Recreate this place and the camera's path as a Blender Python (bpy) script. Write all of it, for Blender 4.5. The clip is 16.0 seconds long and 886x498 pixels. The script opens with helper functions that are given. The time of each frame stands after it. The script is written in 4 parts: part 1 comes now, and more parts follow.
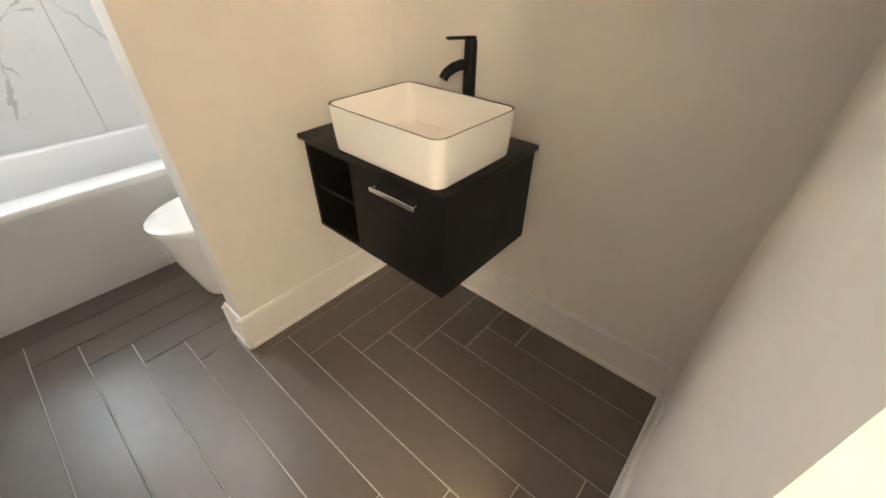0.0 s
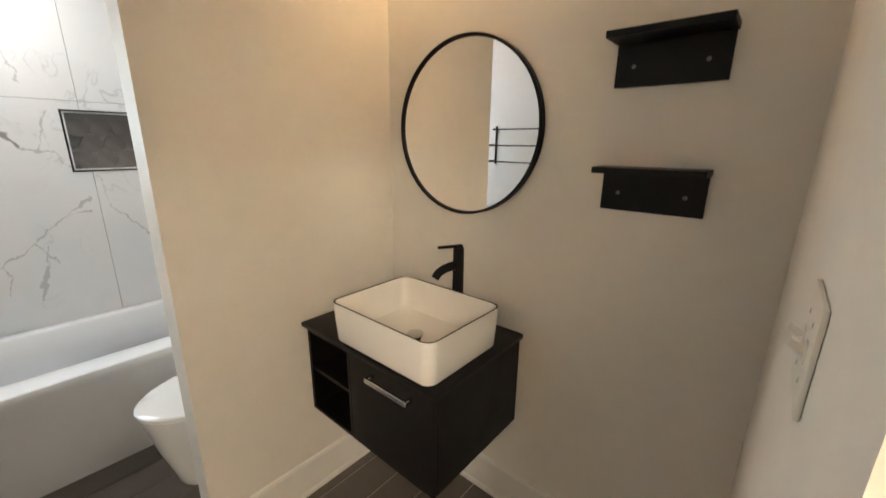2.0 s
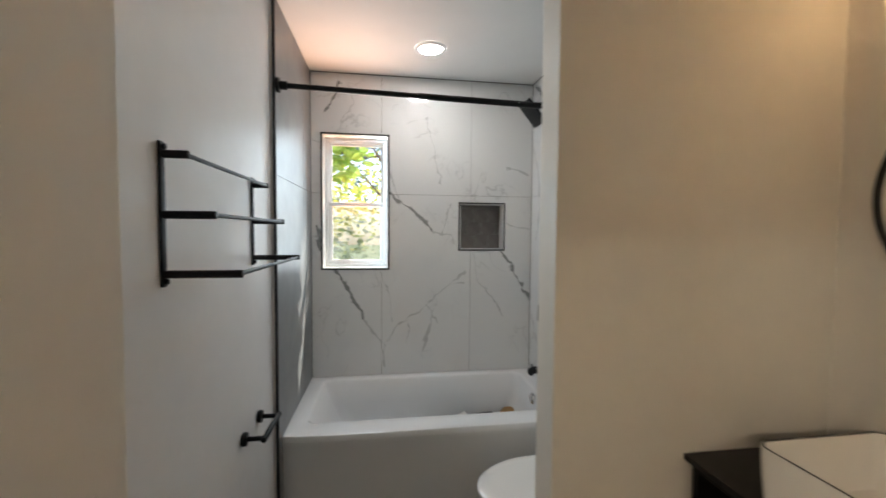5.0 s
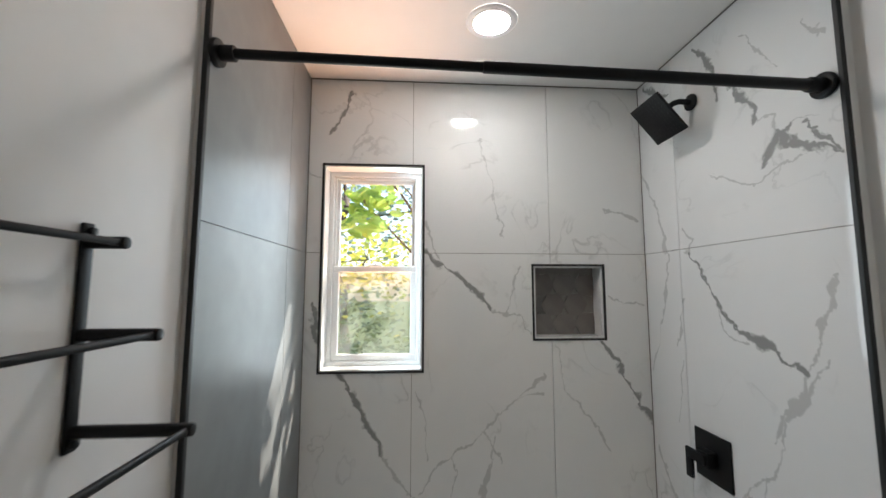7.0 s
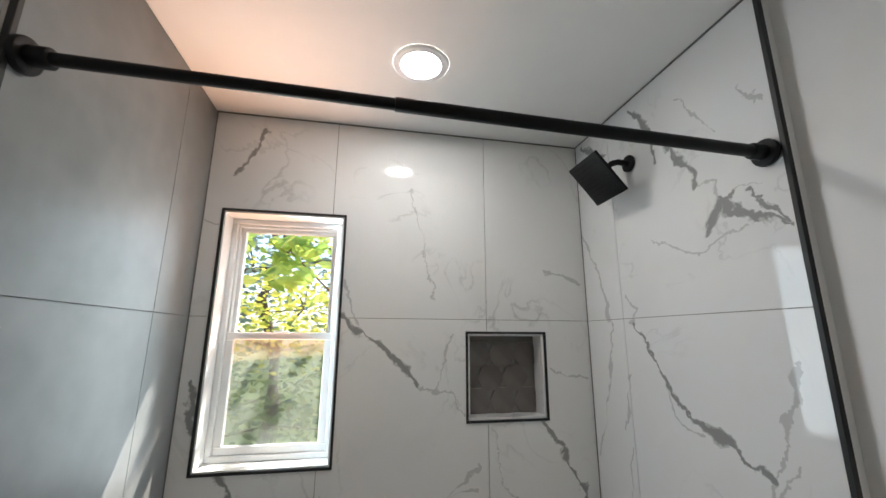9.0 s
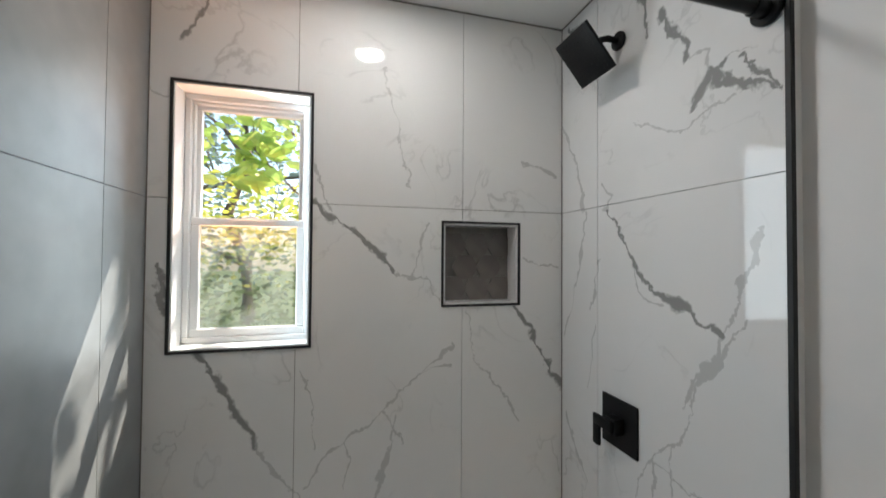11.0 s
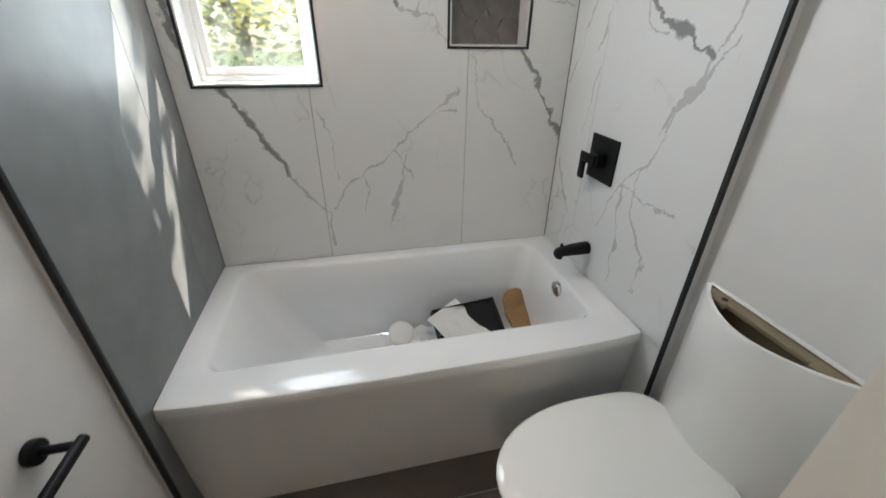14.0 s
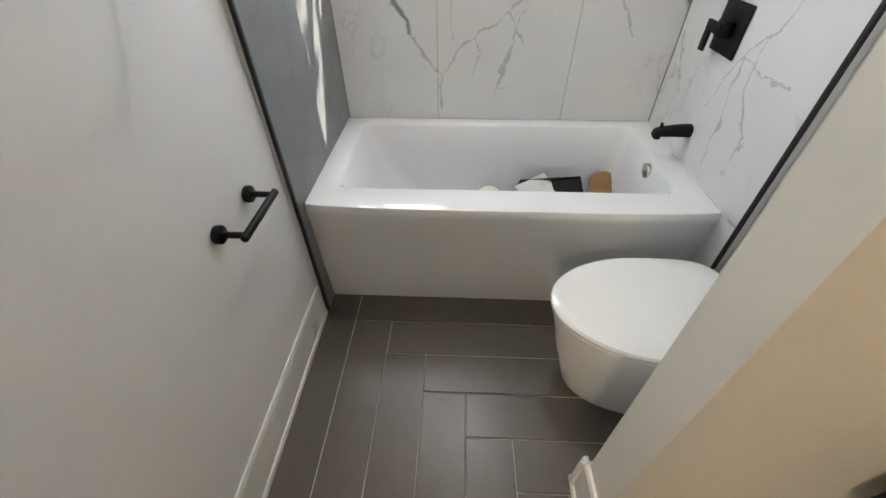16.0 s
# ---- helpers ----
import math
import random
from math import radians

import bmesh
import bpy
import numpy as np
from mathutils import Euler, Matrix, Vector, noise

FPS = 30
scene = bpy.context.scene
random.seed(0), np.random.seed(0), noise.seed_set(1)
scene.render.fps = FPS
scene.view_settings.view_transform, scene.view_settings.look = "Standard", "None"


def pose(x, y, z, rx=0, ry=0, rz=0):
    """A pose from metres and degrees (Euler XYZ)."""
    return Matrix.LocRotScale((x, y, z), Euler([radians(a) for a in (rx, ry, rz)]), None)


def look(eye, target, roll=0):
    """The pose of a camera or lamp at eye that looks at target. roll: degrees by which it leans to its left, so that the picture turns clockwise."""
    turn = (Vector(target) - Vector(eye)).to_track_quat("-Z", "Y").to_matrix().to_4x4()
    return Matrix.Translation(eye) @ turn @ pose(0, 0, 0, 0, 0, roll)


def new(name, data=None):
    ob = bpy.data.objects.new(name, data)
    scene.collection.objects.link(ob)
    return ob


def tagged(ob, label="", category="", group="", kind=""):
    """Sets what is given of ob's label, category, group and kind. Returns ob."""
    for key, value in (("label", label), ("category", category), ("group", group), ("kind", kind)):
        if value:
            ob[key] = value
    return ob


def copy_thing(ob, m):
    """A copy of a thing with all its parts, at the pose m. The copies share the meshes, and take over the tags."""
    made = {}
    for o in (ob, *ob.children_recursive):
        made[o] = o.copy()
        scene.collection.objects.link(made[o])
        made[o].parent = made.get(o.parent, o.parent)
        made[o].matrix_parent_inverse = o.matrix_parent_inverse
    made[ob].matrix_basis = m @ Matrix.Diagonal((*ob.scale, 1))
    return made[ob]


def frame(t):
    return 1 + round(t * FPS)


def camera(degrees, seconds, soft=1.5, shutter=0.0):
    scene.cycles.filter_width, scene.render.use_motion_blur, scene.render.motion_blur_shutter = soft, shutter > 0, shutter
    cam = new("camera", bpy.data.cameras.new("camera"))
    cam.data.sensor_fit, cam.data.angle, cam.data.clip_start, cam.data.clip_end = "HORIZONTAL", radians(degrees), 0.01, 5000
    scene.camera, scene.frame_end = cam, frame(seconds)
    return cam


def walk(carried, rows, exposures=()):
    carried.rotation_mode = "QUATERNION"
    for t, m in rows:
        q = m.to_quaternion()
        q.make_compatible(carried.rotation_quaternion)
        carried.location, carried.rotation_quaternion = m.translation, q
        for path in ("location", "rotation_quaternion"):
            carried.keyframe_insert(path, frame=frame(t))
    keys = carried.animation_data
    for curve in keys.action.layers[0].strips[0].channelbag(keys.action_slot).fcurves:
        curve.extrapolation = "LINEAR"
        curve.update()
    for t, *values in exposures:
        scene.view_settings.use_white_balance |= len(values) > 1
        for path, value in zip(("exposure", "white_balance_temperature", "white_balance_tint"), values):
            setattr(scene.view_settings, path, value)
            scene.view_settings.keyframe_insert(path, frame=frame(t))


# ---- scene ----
cam = camera(97.4, 16.0, shutter=0.4)
PATH = [
    (0, (2.49, 2.851, 1.399), (1.446, 4.062, 0.198), 0.6),
    (0.5, (2.493, 2.856, 1.456), (1.402, 4.117, 0.353), 0.6),
    (1, (2.502, 2.854, 1.507), (1.338, 4.19, 0.579), 0.5),
    (1.5, (2.515, 2.844, 1.551), (1.289, 4.252, 0.833), 0.6),
    (2, (2.527, 2.831, 1.582), (1.276, 4.301, 1.056), 0.6),
    (2.5, (2.538, 2.824, 1.612), (1.276, 4.337, 1.27), 0.6),
    (3, (2.54, 2.827, 1.625), (1.285, 4.371, 1.415), 0.7),
    (3.5, (2.538, 2.835, 1.631), (1.29, 4.394, 1.506), 0.7),
    (4, (2.49, 2.816, 1.578), (1.151, 4.299, 1.487), 0.9),
    (4.3, (2.48, 2.771, 1.558), (0.853, 3.929, 1.465), 0.6),
    (4.5, (2.388, 2.777, 1.568), (0.574, 3.61, 1.447), -0.1),
    (5, (2.168, 2.672, 1.53), (0.191, 2.96, 1.444), 0.4),
    (5.2, (2.08, 2.633, 1.541), (0.095, 2.868, 1.463), -0.0),
    (7.3, (1.133, 2.669, 1.658), (-0.844, 2.826, 1.919), 0.2),
    (7.5, (1.111, 2.675, 1.674), (-0.852, 2.877, 1.997), 0.1),
    (8, (1.049, 2.75, 1.717), (-0.874, 3.054, 2.172), -0.1),
    (8.2, (1.038, 2.774, 1.733), (-0.876, 3.103, 2.212), -0.1),
    (10.3, (0.956, 2.784, 1.663), (-0.96, 3.297, 1.922), 0.4),
    (10.5, (0.953, 2.781, 1.648), (-0.967, 3.3, 1.856), 0.3),
    (11, (0.953, 2.78, 1.597), (-0.977, 3.303, 1.638), 0.4),
    (11.5, (0.969, 2.777, 1.563), (-0.958, 3.29, 1.412), 0.4),
    (12, (1.002, 2.763, 1.542), (-0.914, 3.26, 1.256), 0.4),
    (12.5, (1.038, 2.735, 1.507), (-0.855, 3.232, 1.099), 0.5),
    (13, (1.057, 2.735, 1.485), (-0.803, 3.23, 0.943), 0.4),
    (13.5, (1.096, 2.779, 1.452), (-0.713, 3.207, 0.715), 0.5),
    (14, (1.126, 2.781, 1.447), (-0.582, 3.18, 0.485), 0.7),
    (14.5, (1.173, 2.77, 1.411), (-0.486, 3.038, 0.328), 0.8),
    (15, (1.226, 2.764, 1.382), (-0.375, 2.908, 0.193), 0.7),
    (15.5, (1.315, 2.742, 1.359), (-0.206, 2.781, 0.062), -0.2),
    (16, (1.419, 2.753, 1.396), (-0.059, 2.681, 0.05), -0.4),
]
walk(cam, [(t, look(eye, target, roll)) for t, eye, target, roll in PATH],
     exposures=[(0, 2.9), (2, 2.4), (3.5, 1.95), (4.4, 1.65), (5, 1.5), (7.3, 1.4), (10.5, 1.3), (12.5, 1.5), (14, 1.92), (15, 2.15), (16, 2.3)])

# ---- world and lights ----
SUN = Vector((1.2, -1.0, -2.0)).normalized()
world = bpy.data.worlds.new("world")
scene.world = world
world.use_nodes = True
wn = world.node_tree.nodes
sky = wn.new("ShaderNodeTexSky")
sky.sky_type, sky.sun_disc = "NISHITA", False
sky.sun_elevation = math.asin(-SUN.z)
sky.sun_rotation = math.atan2(-SUN.x, -SUN.y)
world.node_tree.links.new(sky.outputs[0], wn["Background"].inputs[0])
wn["Background"].inputs[1].default_value = 0.15
sun_data = bpy.data.lights.new("sun", "SUN")
sun_data.energy, sun_data.angle, sun_data.color = 5.0, radians(0.5), (1.0, 0.93, 0.82)
sun = new("sun", sun_data)
sun.matrix_world = look((-6, 8, 12), Vector((-6, 8, 12)) + SUN)
# daylight that the sky gives through the window
day_data = bpy.data.lights.new("window_daylight", "AREA")
day_data.shape, day_data.size, day_data.size_y, day_data.energy, day_data.color = "RECTANGLE", 0.42, 0.87, 2.5, (0.78, 0.91, 1.0)
day = new("window_daylight", day_data)
day.matrix_world = look((-0.530, 2.471, 1.73), (1.0, 3.20, 1.70))
# lamp added for the warm light that sunlit ground throws up through the opening
warm_data = bpy.data.lights.new("window_ground_bounce", "AREA")
warm_data.shape, warm_data.size, warm_data.size_y, warm_data.energy, warm_data.color = "RECTANGLE", 0.34, 0.30, 0.85, (1.0, 0.50, 0.26)
warm_data.spread = radians(75)
warm = new("window_ground_bounce", warm_data)
warm.matrix_world = look((-0.585, 2.471, 1.62), (-0.12, 2.40, 2.575))
VANITY_GLOW, DOWN_GLOW, HALL_GLOW = 46.0, 44.0, 112.0


# ---- materials ----
def mat(name, color, rough=0.5, metal=0.0, grain=0.0, scale=30.0, bump=0.0, bump_scale=200.0, spec=0.5, rand=0.0, coat=0.0):
    m = bpy.data.materials.new(name)
    m.use_nodes = True
    nt = m.node_tree
    b = nt.nodes["Principled BSDF"]
    b.inputs["Base Color"].default_value = (*color, 1)
    b.inputs["Roughness"].default_value = rough
    b.inputs["Metallic"].default_value = metal
    b.inputs["Specular IOR Level"].default_value = spec
    b.inputs["Coat Weight"].default_value = coat
    tc = nt.nodes.new("ShaderNodeTexCoord")
    if grain or rand:
        big, fine = nt.nodes.new("ShaderNodeTexNoise"), nt.nodes.new("ShaderNodeTexNoise")
        big.inputs["Scale"].default_value, fine.inputs["Scale"].default_value = scale * 0.12, scale
        big.inputs["Detail"].default_value = fine.inputs["Detail"].default_value = 5
        for n in (big, fine):
            nt.links.new(tc.outputs["Object"], n.inputs["Vector"])
        add = nt.nodes.new("ShaderNodeMath")
        nt.links.new(big.outputs[0], add.inputs[0])
        nt.links.new(fine.outputs[0], add.inputs[1])
        val = nt.nodes.new("ShaderNodeMapRange")
        val.inputs["From Min"].default_value, val.inputs["From Max"].default_value = 0.6, 1.4
        val.inputs["To Min"].default_value, val.inputs["To Max"].default_value = 1 - grain, 1 + grain
        nt.links.new(add.outputs[0], val.inputs["Value"])
        out = val.outputs[0]
        if rand:
            info = nt.nodes.new("ShaderNodeObjectInfo")
            r = nt.nodes.new("ShaderNodeMapRange")
            r.inputs["To Min"].default_value, r.inputs["To Max"].default_value = 1 - rand, 1 + rand
            nt.links.new(info.outputs["Random"], r.inputs["Value"])
            mul = nt.nodes.new("ShaderNodeMath")
            mul.operation = "MULTIPLY"
            nt.links.new(out, mul.inputs[0])
            nt.links.new(r.outputs[0], mul.inputs[1])
            out = mul.outputs[0]
        vm = nt.nodes.new("ShaderNodeVectorMath")
        vm.operation = "SCALE"
        vm.inputs[0].default_value = color
        nt.links.new(out, vm.inputs["Scale"])
        nt.links.new(vm.outputs[0], b.inputs["Base Color"])
        rr = nt.nodes.new("ShaderNodeMapRange")
        rr.inputs["From Min"].default_value, rr.inputs["From Max"].default_value = 0.3, 0.7
        rr.inputs["To Min"].default_value, rr.inputs["To Max"].default_value = max(0, rough - 0.06), rough + 0.06
        nt.links.new(big.outputs[0], rr.inputs["Value"])
        nt.links.new(rr.outputs[0], b.inputs["Roughness"])
    if bump:
        n = nt.nodes.new("ShaderNodeTexNoise")
        n.inputs["Scale"].default_value, n.inputs["Detail"].default_value = bump_scale, 4
        nt.links.new(tc.outputs["Object"], n.inputs["Vector"])
        bp = nt.nodes.new("ShaderNodeBump")
        bp.inputs["Strength"].default_value, bp.inputs["Distance"].default_value = bump, 0.002
        nt.links.new(n.outputs[0], bp.inputs["Height"])
        nt.links.new(bp.outputs[0], b.inputs["Normal"])
    return m


def glow(name, color, strength):
    m = bpy.data.materials.new(name)
    m.use_nodes = True
    nt = m.node_tree
    nt.nodes.remove(nt.nodes["Principled BSDF"])
    e = nt.nodes.new("ShaderNodeEmission")
    e.inputs[0].default_value, e.inputs[1].default_value = (*color, 1), strength
    nt.links.new(e.outputs[0], nt.nodes["Material Output"].inputs[0])
    return m


def glass(name, haze=0.0):
    m = bpy.data.materials.new(name)
    m.use_nodes = True
    nt = m.node_tree
    nt.nodes.remove(nt.nodes["Principled BSDF"])
    clear, gloss, mix, fr = (nt.nodes.new("ShaderNodeBsdf" + n) if n in ("Transparent", "Glossy") else nt.nodes.new("ShaderNode" + n)
                             for n in ("Transparent", "Glossy", "MixShader", "Fresnel"))
    gloss.inputs["Roughness"].default_value = 0.02
    nt.links.new(fr.outputs[0], mix.inputs[0])
    nt.links.new(clear.outputs[0], mix.inputs[1])
    nt.links.new(gloss.outputs[0], mix.inputs[2])
    last = mix
    if haze:
        dif, mix2 = nt.nodes.new("ShaderNodeBsdfTranslucent"), nt.nodes.new("ShaderNodeMixShader")
        dif.inputs[0].default_value = (0.20, 0.22, 0.21, 1)
        mix2.inputs[0].default_value = haze
        nt.links.new(mix.outputs[0], mix2.inputs[1])
        nt.links.new(dif.outputs[0], mix2.inputs[2])
        last = mix2
    nt.links.new(last.outputs[0], nt.nodes["Material Output"].inputs[0])
    return m


def marble(name, axis, veins):
    """White glazed porcelain with grey veins. axis: which of x, y runs along the wall. veins: (u0, v0, u1, v1, width)."""
    m = bpy.data.materials.new(name)
    m.use_nodes = True
    nt = m.node_tree
    N, L = nt.nodes.new, nt.links.new
    b = nt.nodes["Principled BSDF"]
    b.inputs["Roughness"].default_value = 0.045
    b.inputs["Specular IOR Level"].default_value = 0.5
    geo = N("ShaderNodeNewGeometry")
    sep = N("ShaderNodeSeparateXYZ")
    L(geo.outputs["Position"], sep.inputs[0])
    wob = N("ShaderNodeTexNoise")
    wob.inputs["Scale"].default_value, wob.inputs["Detail"].default_value = 7.0, 8.0
    wob.inputs["Roughness"].default_value = 0.65
    L(geo.outputs["Position"], wob.inputs["Vector"])
    wsep = N("ShaderNodeSeparateColor")
    L(wob.outputs["Color"], wsep.inputs[0])

    def math_(op, a, c=None, clamp=False):
        n = N("ShaderNodeMath")
        n.operation, n.use_clamp = op, clamp
        for i, v in enumerate((a, c)):
            if v is None:
                continue
            if isinstance(v, (int, float)):
                n.inputs[i].default_value = v
            else:
                L(v, n.inputs[i])
        return n.outputs[0]

    def off(o):
        return math_("MULTIPLY", math_("SUBTRACT", o, 0.5), 0.13)

    u = math_("ADD", sep.outputs[axis], off(wsep.outputs[0]))
    v = math_("ADD", sep.outputs["Z"], off(wsep.outputs[1]))
    width_noise = N("ShaderNodeTexNoise")
    width_noise.inputs["Scale"].default_value, width_noise.inputs["Detail"].default_value = 11.0, 6.0
    L(geo.outputs["Position"], width_noise.inputs["Vector"])
    wv = math_("POWER", math_("MULTIPLY", width_noise.outputs[0], 2.0), 3.0)
    total = None
    for u0, v0, u1, v1, wid in veins:
        du, dv = u1 - u0, v1 - v0
        ll = math.hypot(du, dv)
        du, dv = du / ll, dv / ll
        pu, pv = math_("SUBTRACT", u, u0), math_("SUBTRACT", v, v0)
        along = math_("ADD", math_("MULTIPLY", pu, du), math_("MULTIPLY", pv, dv))
        along = math_("MINIMUM", math_("MAXIMUM", along, 0.0), ll)
        eu, ev = math_("SUBTRACT", pu, math_("MULTIPLY", along, du)), math_("SUBTRACT", pv, math_("MULTIPLY", along, dv))
        d = math_("SQRT", math_("ADD", math_("MULTIPLY", eu, eu), math_("MULTIPLY", ev, ev)))
        core = math_("SUBTRACT", 1.0, math_("DIVIDE", d, math_("MULTIPLY", wv, wid * 0.82)), True)
        core = math_("MINIMUM", math_("MULTIPLY", core, 1.6), 0.9 if wid > 0.008 else 0.42)
        total = core if total is None else math_("MAXIMUM", total, core)
    # fine hair veins everywhere
    vor = N("ShaderNodeTexNoise")
    vor.inputs["Scale"].default_value, vor.inputs["Detail"].default_value, vor.inputs["Distortion"].default_value = 2.6, 7.0, 1.3
    L(geo.outputs["Position"], vor.inputs["Vector"])
    hair = math_("SUBTRACT", 1.0, math_("MULTIPLY", math_("ABSOLUTE", math_("SUBTRACT", vor.outputs[0], 0.5)), 60.0), True)
    msk = N("ShaderNodeTexNoise")
    msk.inputs["Scale"].default_value, msk.inputs["Detail"].default_value = 3.2, 3.0
    L(geo.outputs["Position"], msk.inputs["Vector"])
    gate = math_("MULTIPLY", math_("SUBTRACT", msk.outputs[0], 0.5), 5.0, True)
    hair = math_("MULTIPLY", math_("MULTIPLY", hair, gate), 0.4)
    soft = math_("MULTIPLY", math_("SUBTRACT", msk.outputs[0], 0.52), 0.35, True)
    total = math_("MAXIMUM", math_("MAXIMUM", total, hair), soft)
    ramp = N("ShaderNodeMix")
    ramp.data_type = "RGBA"
    ramp.inputs["A"].default_value, ramp.inputs["B"].default_value = (0.76, 0.765, 0.76, 1), (0.22, 0.225, 0.22, 1)
    L(total, ramp.inputs["Factor"])
    L(ramp.outputs["Result"], b.inputs["Base Color"])
    return m


def chain(pts, w):
    return [(*a, *c, w) for a, c in zip(pts, pts[1:])]


BACK_VEINS = (chain([(2.70, 1.78), (2.91, 1.62), (2.97, 1.55)], 0.016) + chain([(2.97, 1.55), (3.08, 1.51), (3.17, 1.42)], 0.006)
              + chain([(2.33, 1.27), (2.41, 1.16), (2.51, 0.94)], 0.017) + chain([(2.51, 0.94), (2.64, 0.78), (2.66, 0.60)], 0.006)
              + chain([(3.49, 1.39), (3.57, 1.27), (3.69, 1.06)], 0.015) + chain([(2.36, 2.53), (2.33, 2.43), (2.27, 2.33)], 0.014)
              + chain([(2.67, 0.80), (2.80, 0.94), (2.96, 1.02), (3.08, 1.14), (3.21, 1.26)], 0.006)
              + chain([(2.91, 0.69), (2.98, 0.89), (3.01, 1.0)], 0.005) + chain([(2.68, 2.02), (2.76, 1.76)], 0.005)
              + chain([(3.52, 1.99), (3.67, 1.94)], 0.007) + chain([(3.52, 1.60), (3.67, 1.54)], 0.005) + chain([(2.17, 2.16), (2.23, 2.12)], 0.007)
              + chain([(2.21, 1.55), (2.24, 1.40)], 0.012) + chain([(3.05, 1.52), (3.12, 1.72)], 0.004)
              + chain([(2.80, 0.94), (2.84, 0.85), (2.83, 0.75)], 0.005) + chain([(2.96, 1.02), (3.03, 0.90)], 0.005) + chain([(3.08, 1.14), (3.20, 1.18)], 0.004)
              + chain([(2.67, 1.20), (2.72, 1.05), (2.70, 0.90)], 0.004) + chain([(3.27, 1.38), (3.31, 1.20), (3.50, 0.95)], 0.004) + chain([(2.95, 2.30), (3.0, 2.05), (3.04, 1.85)], 0.003))
SIDE_VEINS = (chain([(-0.14, 2.54), (-0.04, 2.39), (-0.04, 2.28)], 0.012)
              + chain([(0.01, 2.31), (0.08, 2.22), (0.11, 2.14)], 0.016)
              + chain([(0.11, 2.14), (0.17, 2.13), (0.17, 2.09)], 0.006)
              + chain([(0.12, 2.0), (0.17, 2.07), (0.22, 2.08)], 0.011)
              + chain([(0.22, 2.08), (0.29, 2.07)], 0.005)
              + chain([(0.18, 2.08), (0.2, 2.04), (0.27, 2.0), (0.34, 1.97)], 0.012)
              + chain([(0.26, 2.06), (0.3, 2.01), (0.34, 1.98)], 0.014)
              + chain([(-0.09, 2.02), (-0.01, 2.0), (0.08, 1.95), (0.15, 1.96), (0.24, 1.99)], 0.005)
              + chain([(-0.52, 2.18), (-0.45, 2.08), (-0.4, 1.95), (-0.35, 1.78)], 0.007)
              + chain([(-0.46, 2.53), (-0.38, 2.48), (-0.29, 2.42)], 0.013)
              + chain([(0.07, 2.44), (0.14, 2.35), (0.2, 2.29)], 0.004)
              + chain([(0.27, 2.35), (0.32, 2.29)], 0.005)
              + chain([(-0.26, 1.86), (-0.2, 1.81), (-0.25, 1.77)], 0.004)
              + chain([(-0.23, 1.77), (-0.10, 1.61), (-0.01, 1.50)], 0.009)
              + chain([(-0.01, 1.50), (0.12, 1.45), (0.21, 1.41)], 0.016) + chain([(0.30, 1.67), (0.25, 1.48), (0.21, 1.41), (0.09, 1.19)], 0.007)
              + chain([(0.26, 1.44), (0.15, 1.28), (0.06, 1.07), (-0.05, 0.95), (-0.12, 0.78)], 0.006)
              + chain([(-0.02, 0.97), (0.24, 0.98)], 0.005) + chain([(-0.34, 1.76), (-0.42, 1.43), (-0.50, 1.28)], 0.006)
              + chain([(-0.34, 0.75), (-0.48, 0.95)], 0.008)
              + chain([(-0.02, 0.97), (0.0, 0.80), (0.03, 0.62)], 0.005) + chain([(0.06, 1.07), (0.05, 0.95), (0.15, 0.80), (0.16, 0.65)], 0.005)
              + chain([(-0.30, 1.34), (-0.33, 1.10)], 0.004) + chain([(-0.27, 1.60), (-0.31, 1.40)], 0.005) + chain([(-0.10, 1.61), (-0.05, 1.47), (0.02, 1.46)], 0.005))

M_WALL = mat("greige_wall_paint", (0.80, 0.765, 0.70), 0.55, grain=0.03, scale=14, bump=0.12, bump_scale=320)
M_WHITE_WALL = mat("white_wall_paint", (0.75, 0.74, 0.73), 0.5, grain=0.03, scale=12, bump=0.12, bump_scale=320)
M_CEIL = mat("ceiling_paint", (0.8, 0.79, 0.77), 0.7, grain=0.02, scale=10, bump=0.15, bump_scale=260)
M_TRIM = mat("white_trim_paint", (0.78, 0.76, 0.72), 0.32, grain=0.025, scale=25)
M_BLACK = mat("matt_black_metal", (0.0055, 0.0055, 0.006), 0.48, metal=0.0, grain=0.1, scale=60, spec=0.22)
M_EDGE = mat("black_tile_edging", (0.007, 0.007, 0.007), 0.5, grain=0.1, scale=40)
M_CAB = mat("black_oak_veneer", (0.0055, 0.0045, 0.004), 0.42, grain=0.3, scale=50, bump=0.15, bump_scale=120, spec=0.22)
M_SHELF = mat("black_laminate", (0.006, 0.0055, 0.005), 0.42, grain=0.2, scale=40, spec=0.25)
M_CERAMIC = mat("white_glazed_ceramic", (0.82, 0.80, 0.76), 0.1, grain=0.015, scale=6, coat=0.3)
M_TUB = mat("white_enamel", (0.80, 0.81, 0.82), 0.14, grain=0.015, scale=6, coat=0.3)
M_TOILET = mat("white_vitreous_china", (0.82, 0.82, 0.80), 0.08, grain=0.012, scale=6, coat=0.4)
M_RAW = mat("raw_buff_ceramic", (0.24, 0.19, 0.12), 0.6, grain=0.12, scale=24)
M_CHROME = mat("brushed_chrome", (0.72, 0.72, 0.72), 0.2, metal=1.0, grain=0.05, scale=90)
M_STEEL = mat("satin_steel", (0.55, 0.54, 0.52), 0.3, metal=1.0, grain=0.06, scale=90)
M_SCREW = mat("dull_screw", (0.22, 0.21, 0.19), 0.45, metal=0.8, grain=0.05, scale=90)
